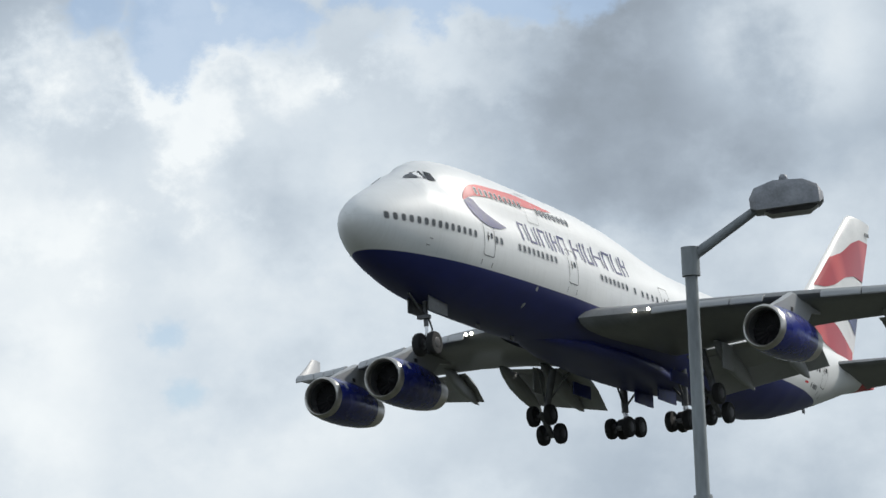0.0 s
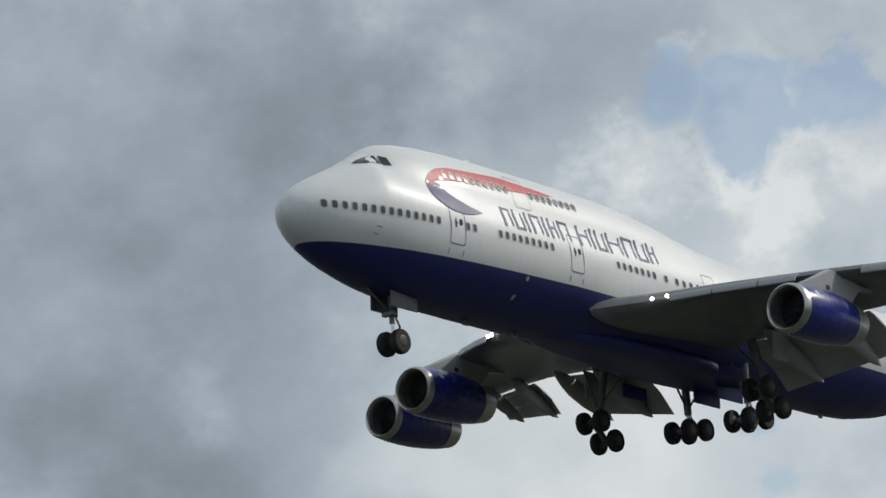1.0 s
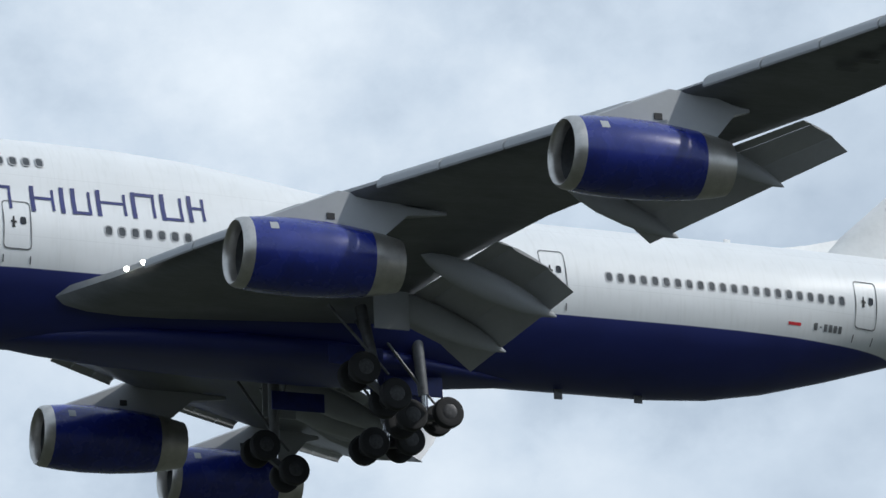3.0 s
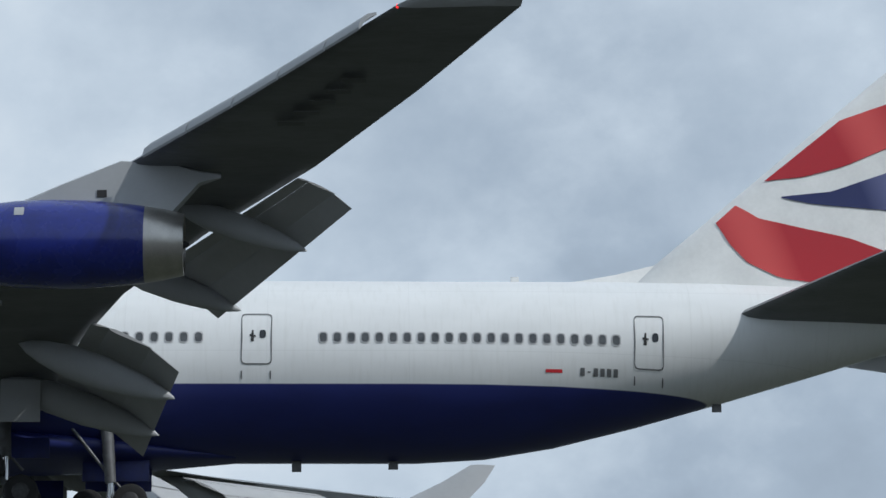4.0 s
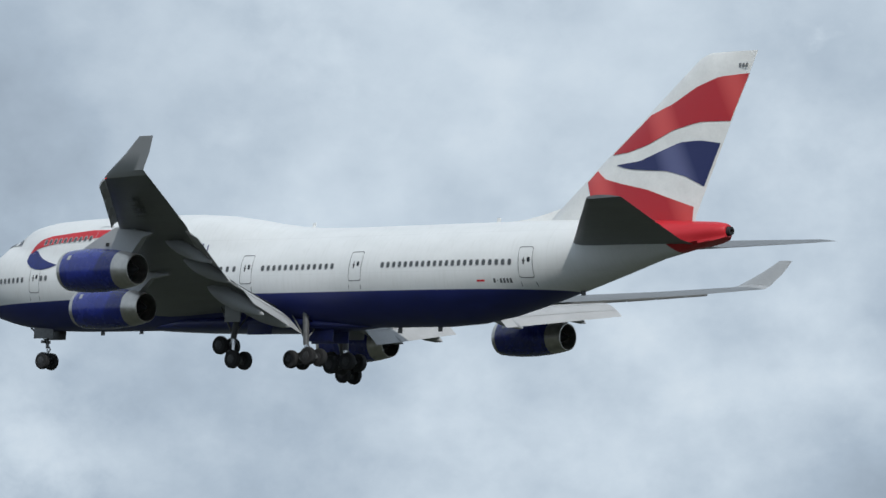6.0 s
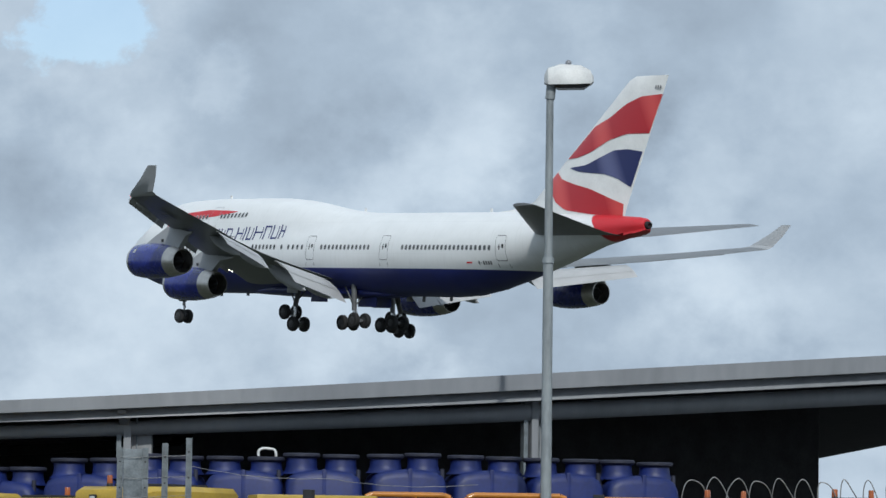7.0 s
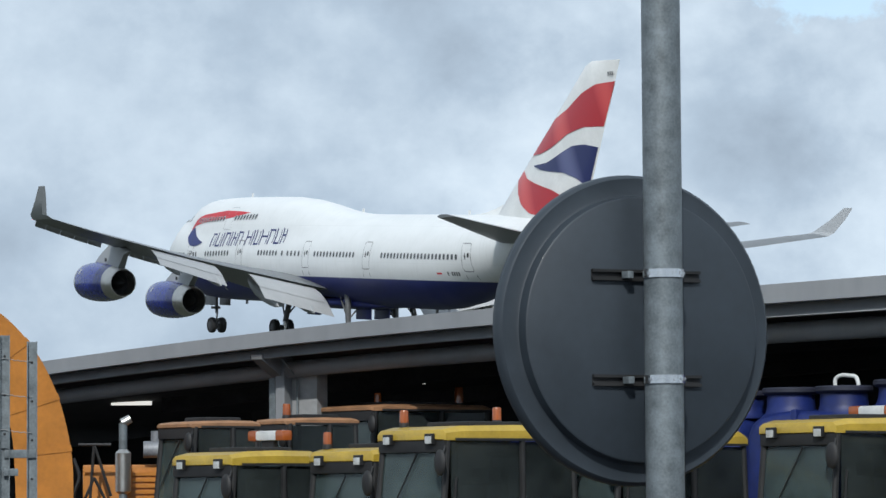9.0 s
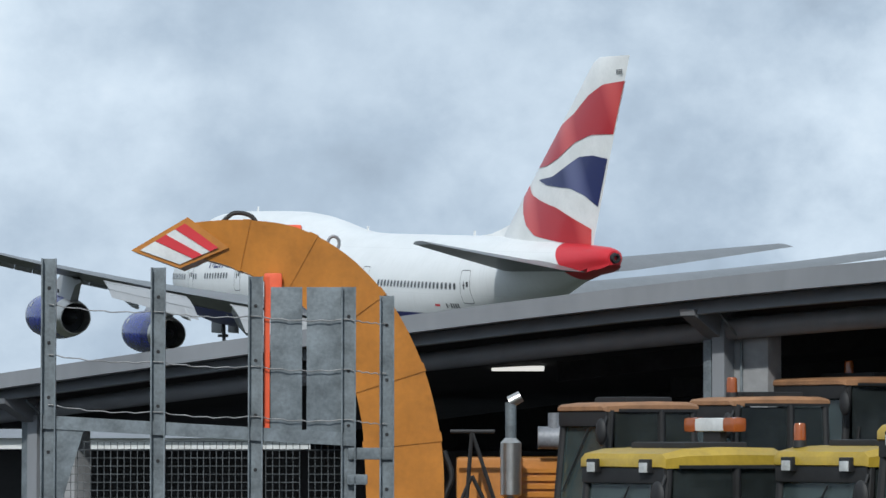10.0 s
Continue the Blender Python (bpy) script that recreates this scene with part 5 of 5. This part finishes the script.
# yellow frames and panels beside the tanks
def guard_frame(x, y, yaw, z0, z1, w, boxed_in=False):
    t = thing("guard_frame", "yellow tubular guard frame on a trailer", "frame", pose(x, y, 0, 0, 0, yaw), "yellow guard frames")
    c = 0.14
    bend = [(-w / 2, 0, 0), (-w / 2, 0, z1 - c), (-w / 2 + 0.3 * c, 0, z1 - 0.3 * c), (-w / 2 + c, 0, z1), (w / 2 - c, 0, z1), (w / 2 - 0.3 * c, 0, z1 - 0.3 * c), (w / 2, 0, z1 - c), (w / 2, 0, 0)]
    bm = bmesh.new()
    for a, b in zip(bend[:-1], bend[1:]):
        rod_between(bm, a, b, 0.045)
    part("hoop", bm, "orange", t, "yellow tube hoop")
    part("crossbar", rod_between(bmesh.new(), (-w / 2, 0, z0), (w / 2, 0, z0), 0.035), "orange", t)
    part("mid_bar", rod_between(bmesh.new(), (0.1 * w, 0, 0), (0.1 * w, 0, z1), 0.03), "orange", t)
    part("gusset", boxed(-w / 2 + 0.04, -w / 2 + 0.2, -0.01, 0.01, z1 - 0.2, z1 - 0.06), "orange", t)
    part("panel", boxed(-w * 0.46, w * 0.46, 0.05, 0.08, z0 - 0.6, z0 - 0.2), "yellow", t)
    if boxed_in:
        part("control_box", boxed(-0.36 * w, -0.12 * w, -0.16, -0.045, z0 - 0.1, z0 + 0.2, 0.02), "rubber", t, "black control box")
        bm = bmesh.new()
        bmesh.ops.create_uvsphere(bm, u_segments=14, v_segments=8, radius=0.14, matrix=Matrix.Translation((0.02 * w, -0.14, z0 - 0.1)) @ Matrix.Diagonal((1, 0.5, 0.9, 1)))
        part("round_mirror", bm, "lamp_grey", t, "round grey mirror back")
    wire("cable", smooth_line([(0.1 * w, -0.04, z1 - 0.03), (0.18 * w, -0.06, z0), (0.3 * w, -0.05, z0 - 0.12), (0.46 * w, -0.04, z0 + 0.05)], 6), 0.012, "rubber", t)


for x, y, zz, w, full in ((44.9, -35.2, 2.98, 1.38, True), (44.05, -36.65, 2.99, 1.62, False), (43.2, -38.25, 2.95, 1.3, False)):
    guard_frame(x, y, -118, zz - 0.28, zz, w, full)
tr = thing("trailer", "yellow and grey box trailer beside the tanks", "trailer", pose(45.6, -33.9, 0, 0, 0, -118))
part("body", boxed(-0.9, 0.9, -0.5, 0.5, 0.5, 2.55, 0.03), "lamp_grey", tr, "grey body")
part("top_panel", boxed(-0.92, 0.92, -0.52, 0.52, 2.555, 2.95, 0.04), "yellow", tr, "yellow top panel")
for wx in (-0.4, 0.4):
    part("wheel", lathe(bmesh.new(), [(-0.1, 0.3), (-0.1, 0.5), (0.1, 0.5), (0.1, 0.3)], 20, pose(wx, -0.5, 0.5) @ Matrix.Rotation(radians(90), 4, "Z"), True), "tyre", tr)
for x, y, z in ((44.75, -33.2, 3.02), (43.0, -37.4, 3.02)):
    solid("timber_post", boxed(-0.07, 0.07, -0.07, 0.07, 0, z, 0.012), "rubber", "dark weathered timber post", "post", m=pose(x, y, 0, 0, 0, 30))
for i, (x, y, z) in enumerate(((42.6, -39.6, 2.85), (41.8, -41.6, 2.9), (41.0, -43.4, 2.92))):
    c = cab("tractor", "yellow cab tractor parked in a row", "tractor", x, y, z - 0.02, 130, "yellow", "tint", group="yellow tractors in a row")
    beacon(c, -0.2, 0.3, z + 0.1)
    beacon(c, -0.5, -0.3, z + 0.12, 0.05)

# coils of razor wire on the fence at the tractors' side
coil = []
for k in range(420):
    a = 2 * math.pi * k / 24
    s = k / 420
    coil.append((43.6 - 3.4 * s + 0.16 * math.cos(a) * 0.3, -39.8 - 5.2 * s + 0.10 * math.cos(a * 0.97), 3.02 + 0.30 * math.sin(a) + 0.03 * math.sin(k * 0.7)))
wire("razor_wire", coil, 0.009, "wire", None, "coiled razor wire on top of the fence", "wire")


# ---- galvanised gates ----
def u_post(parent, x, z0, z1, w=0.10, y=0.0):
    bm = bmesh.new()
    a, b = x - w / 2, x + w / 2
    web = [(a, y + 0.004), (b, y + 0.004), (b, y - 0.06), (b - 0.01, y - 0.06), (b - 0.01, y - 0.004), (a + 0.01, y - 0.004), (a + 0.01, y - 0.06), (a, y - 0.06)]
    loft(bm, [[(u, v, z) for u, v in web] for z in (z0, z1)])
    p = part("post", bm, "galv", parent, "galvanised channel post", smooth=False)
    holes = bmesh.new()
    z = z1 - 0.2
    while z > z0 + 0.1:
        rod_between(holes, (x, y - 0.008, z), (x, y - 0.0045, z), 0.013, None, 8)
        z -= 0.37
    if len(holes.verts):
        part("bolt_hole", holes, "dark", p)["kind"] = "stuff"
    else:
        holes.free()


def mesh_panel(parent, x0, x1, z0, z1, y=0.03, pitch=0.042):
    bm = bmesh.new()
    n = int((x1 - x0) / pitch)
    for i in range(n + 1):
        x = x0 + (x1 - x0) * i / n
        box(bm, x - 0.0022, x + 0.0022, y - 0.003, y + 0.003, z0, z1)
    n = int((z1 - z0) / (pitch * 1.3))
    for i in range(n + 1):
        z = z0 + (z1 - z0) * i / n
        box(bm, x0, x1, y - 0.008, y - 0.004, z - 0.0022, z + 0.0022)
    part("mesh", bm, "mesh_wire", parent, "welded wire mesh", smooth=False)


def barbed(parent, points, r=0.0042):
    pts = []
    for a, b in zip(points[:-1], points[1:]):
        a, b = Vector(a), Vector(b)
        for k in range(14):
            u = k / 14
            p = a.lerp(b, u)
            p.z -= 0.03 * math.sin(math.pi * u) * (b - a).length
            pts.append(p + Vector((0, 0.004 * math.cos(k * 2.1), 0.005 * math.sin(k * 2.1))))
    pts.append(Vector(points[-1]))
    wire("barbed_wire", pts, r, "wire", parent, "sagging barbed wire")


gate = thing("yard_gate", "tall galvanised yard gate with barbed wire and sheet panels", "gate", pose(54.35, -21.15, 0, 0, 0, -110))
# local x runs along the gate, from the far post
for x, z1 in ((0.0, 3.98), (0.74, 3.92), (1.40, 3.86), (2.03, 3.79), (2.29, 3.73)):
    u_post(gate, x, 0, z1)
part("top_rail", loft(bmesh.new(), [[(x, -0.03, z), (x, 0.03, z), (x, 0.03, z + 0.09), (x, -0.03, z + 0.09)] for x, z in ((-0.05, 2.83), (2.08, 2.71))]), "galv", gate, smooth=False)
part("lower_rail", boxed(2.03, 2.33, -0.03, 0.03, 2.62, 2.70, 0.006), "galv", gate)
part("gusset", loft(bmesh.new(), [[(0.05, y, 2.83), (0.24, y, 2.82), (0.10, y, 2.35), (0.05, y, 2.2)] for y in (-0.02, -0.012)]), "galv", gate, "triangular corner plate", smooth=False)
part("bottom_rail", boxed(-0.05, 2.33, -0.03, 0.03, 0.25, 0.33, 0.006), "galv", gate)
for x0, x1 in ((1.50, 1.715), (1.745, 1.98)):
    part("sheet_panel", boxed(x0, x1, 0.012, 0.03, 2.80, 3.79, 0.004), "galv", gate, "flat galvanised sheet")
part("red_edge", boxed(1.455, 1.495, 0.014, 0.026, 2.80, 3.86), "hi_vis_red", gate, "orange-red edge strip")
for x0, x1 in ((0.06, 0.69), (0.79, 1.35), (1.47, 1.70), (1.76, 1.98)):
    mesh_panel(gate, x0, x1, 0.33, 2.74)
for z in (3.62, 3.28, 2.94):
    barbed(gate, [(0, -0.02, z + 0.05), (0.74, -0.02, z), (1.40, -0.02, z - 0.03), (2.03, -0.02, z - 0.05), (2.29, -0.02, z - 0.08)])
part("gate_latch", boxed(2.02, 2.16, -0.06, -0.02, 2.45, 2.52, 0.01), "galv", gate)

gate2 = thing("yard_gate", "galvanised gate leaf with barbed wire beside the truck", "gate", pose(44.6, -29.72, 0, 0, 0, -122))
for x, z1 in ((0.0, 3.55), (0.36, 3.55), (0.64, 3.62), (0.98, 3.70)):
    u_post(gate2, x, 0, z1, 0.085)
part("sheet_panel", boxed(0.05, 0.32, 0.012, 0.03, 2.6, 3.53, 0.004), "galv", gate2, "flat galvanised sheet")
part("top_rail", boxed(-0.04, 1.03, -0.03, 0.03, 2.54, 2.61, 0.006), "galv", gate2)
mesh_panel(gate2, 0.03, 0.96, 0.3, 2.54)
for z in (3.42, 3.12, 2.85):
    barbed(gate2, [(0, -0.02, z), (0.36, -0.02, z), (0.64, -0.02, z + 0.02), (0.98, -0.02, z + 0.04)])
barbed(gate2, [(0.98, 0, 3.3), (3.0, 0.2, 3.15), (5.2, 0.4, 3.1)])


# ---- orange blower with a curved chute ----
def blower():
    t = thing("snow_blower", "orange blower machine with a tall curved discharge chute", "snow blower", pose(57.24, -24.72, -0.04, 0, 0, -111.3))
    # centre line (along, height) and half width of the chute
    line = [(0.10, 2.1, 0.30), (0.09, 2.6, 0.305), (0.04, 3.0, 0.29), (-0.06, 3.35, 0.28), (-0.24, 3.70, 0.275), (-0.50, 4.00, 0.265), (-0.82, 4.20, 0.25), (-1.15, 4.30, 0.20), (-1.45, 4.34, 0.15), (-1.68, 4.34, 0.115)]
    pts = smooth_line(line, 6)
    secs = []
    for i, p in enumerate(pts):
        a, b = pts[max(0, i - 1)], pts[min(len(pts) - 1, i + 1)]
        d = Vector((b.x - a.x, b.y - a.y)).normalized()
        n = Vector((d.y, -d.x))
        w, dep = p.z, 0.26
        o, q = Vector((p.x, p.y)) + n * w, Vector((p.x, p.y)) - n * w
        secs.append([(o.x, -dep, o.y), (o.x, dep, o.y), (q.x, dep * 0.9, q.y), (q.x, -dep * 0.9, q.y)])
    ch = part("chute", loft(bmesh.new(), secs), "orange", t, "curved orange sheet metal chute")
    for i in (8, 16, 25, 34, 42):
        s = [Vector(v) for v in secs[i]]
        c = sum(s, Vector()) / 4
        e = [c + (v - c) * 1.035 for v in s]
        s2 = [Vector(v) for v in secs[i + 1]]
        c2 = sum(s2, Vector()) / 4
        f = [c2 + (v - c2) * 1.035 for v in s2]
        part("seam_flange", loft(bmesh.new(), [e, f]), "orange", ch)
    # deflector tip with hazard stripes
    tip = part("deflector", loft(bmesh.new(), [[(-1.60, y, 4.52), (-1.28, y, 4.28), (-1.66, y, 4.12), (-2.04, y, 4.26)] for y in (-0.27, 0.27)]), "orange", t, "orange deflector plate")
    st = [(-1.62, 4.47), (-1.36, 4.28), (-1.66, 4.15), (-1.97, 4.26)]
    part("stripe_plate", loft(bmesh.new(), [[(x, y, z) for x, z in st] for y in (-0.283, -0.277)]), "lamp_white", tip, "white reflective plate")
    for k, (u0, u1) in enumerate(((0.0, 0.22), (0.42, 0.66))):
        a, b, c, d = (Vector((x, 0, z)) for x, z in st)
        q = [a.lerp(d, u0), b.lerp(c, u0), b.lerp(c, u1), a.lerp(d, u1)]
        part("red_stripe", loft(bmesh.new(), [[(v.x, y, v.z) for v in q] for y in (-0.289, -0.284)]), "red", tip)
    eye = bmesh.new()
    for k in range(16):
        a0, a1 = 2 * math.pi * k / 16, 2 * math.pi * (k + 1) / 16
        rod_between(eye, (-0.47 + 0.045 * math.cos(a0), 0, 4.33 + 0.055 * math.sin(a0)), (-0.47 + 0.045 * math.cos(a1), 0, 4.33 + 0.055 * math.sin(a1)), 0.013, None, 8)
    part("lifting_eye", eye, "lamp_grey", ch)
    part("actuator", boxed(-0.95, -0.72, -0.12, 0.12, 4.36, 4.47, 0.02), "hi_vis_red", ch, "red actuator box")
    part("side_actuator", boxed(-1.0, -0.86, -0.34, -0.27, 3.72, 4.08, 0.02), "hi_vis_red", ch)
    wire("hydraulic_hose", smooth_line([(-1.35, -0.1, 4.48), (-1.25, -0.1, 4.56), (-1.12, -0.1, 4.54), (-1.05, -0.1, 4.45)], 8), 0.018, "rubber", t)
    wire("hydraulic_hose", smooth_line([(0.40, -0.2, 2.7), (0.46, -0.2, 2.5), (0.40, -0.2, 2.3), (0.45, -0.2, 2.05)], 8), 0.022, "rubber", t)
    part("turntable", rod_between(bmesh.new(), (0.10, 0, 1.95), (0.10, 0, 2.12), 0.40, 0.40, 28), "orange", t)
    part("pedestal", boxed(-0.4, 0.62, -0.35, 0.35, 0.4, 1.96, 0.04), "orange", t)
    # engine housing and stack
    part("engine_housing", boxed(0.5, 1.62, 0.6, 1.8, 0.4, 2.64, 0.03), "orange", t, "orange engine housing")
    for z in range(9):
        part("louvre", boxed(1.0, 1.55, 0.575, 0.597, 2.0 + z * 0.065, 2.035 + z * 0.065), "orange", t)
    ex = part("exhaust_pipe", rod_between(bmesh.new(), (0.93, 0.3, 2.2), (0.93, 0.3, 3.08), 0.045, None, 18), "galv", t, "dull steel exhaust pipe")
    part("muffler", lathe(bmesh.new(), [(0.0, 0.045), (0.03, 0.085), (0.44, 0.085), (0.48, 0.045)], 22, pose(0.93, 0.3, 2.32) @ Matrix.Rotation(radians(-90), 4, "Y")), "steel", ex, "bright steel muffler")
    part("rain_cap", rod_between(bmesh.new(), (0.92, 0.3, 3.08), (1.01, 0.3, 3.13), 0.05, 0.045, 16), "steel", ex)
    part("air_cleaner", rod_between(rod_between(bmesh.new(), (1.15, 0.5, 2.80), (1.42, 0.5, 2.80), 0.09, None, 20), (1.28, 0.5, 2.85), (1.28, 0.5, 3.0), 0.05, None, 16), "lamp_grey", t, "round grey air cleaner")
    ra = bmesh.new()
    for a, b in (((0.55, 0.2, 1.9), (0.62, 0.2, 2.85)), ((0.62, 0.2, 2.85), (0.80, 0.2, 2.30)), ((0.45, 0.2, 2.85), (0.80, 0.2, 2.85)), ((0.62, 0.2, 2.5), (0.45, 0.2, 2.1)), ((0.62, 0.2, 2.5), (0.82, 0.2, 2.1))):
        rod_between(ra, a, b, 0.016, None, 8)
    part("guard_rail", ra, "rubber", t)
    for wx in (0.0, 1.4):
        wh = lathe(bmesh.new(), [(-0.14, 0.3), (-0.16, 0.5), (-0.1, 0.56), (0.1, 0.56), (0.16, 0.5), (0.14, 0.3)], 20, pose(wx, -0.5, 0.57) @ Matrix.Rotation(radians(90), 4, "Z"), True)
        part("wheel", wh, "tyre", t)
    part("axle_frame", boxed(-0.5, 1.8, -0.4, 1.6, 0.38, 0.7, 0.03), "rubber", t)


blower()

CANOPY_LIGHTS = ((62.3, -27.87, 3.4), (60.0, -30.47, 3.61), (57.5, -31.60, 3.58))
for x, y, z in CANOPY_LIGHTS:
    canopy_light(x, y, z, -112)


# ---- what moves ----
def motions():
    walk(airliner, PLANE_ROWS)


motions()
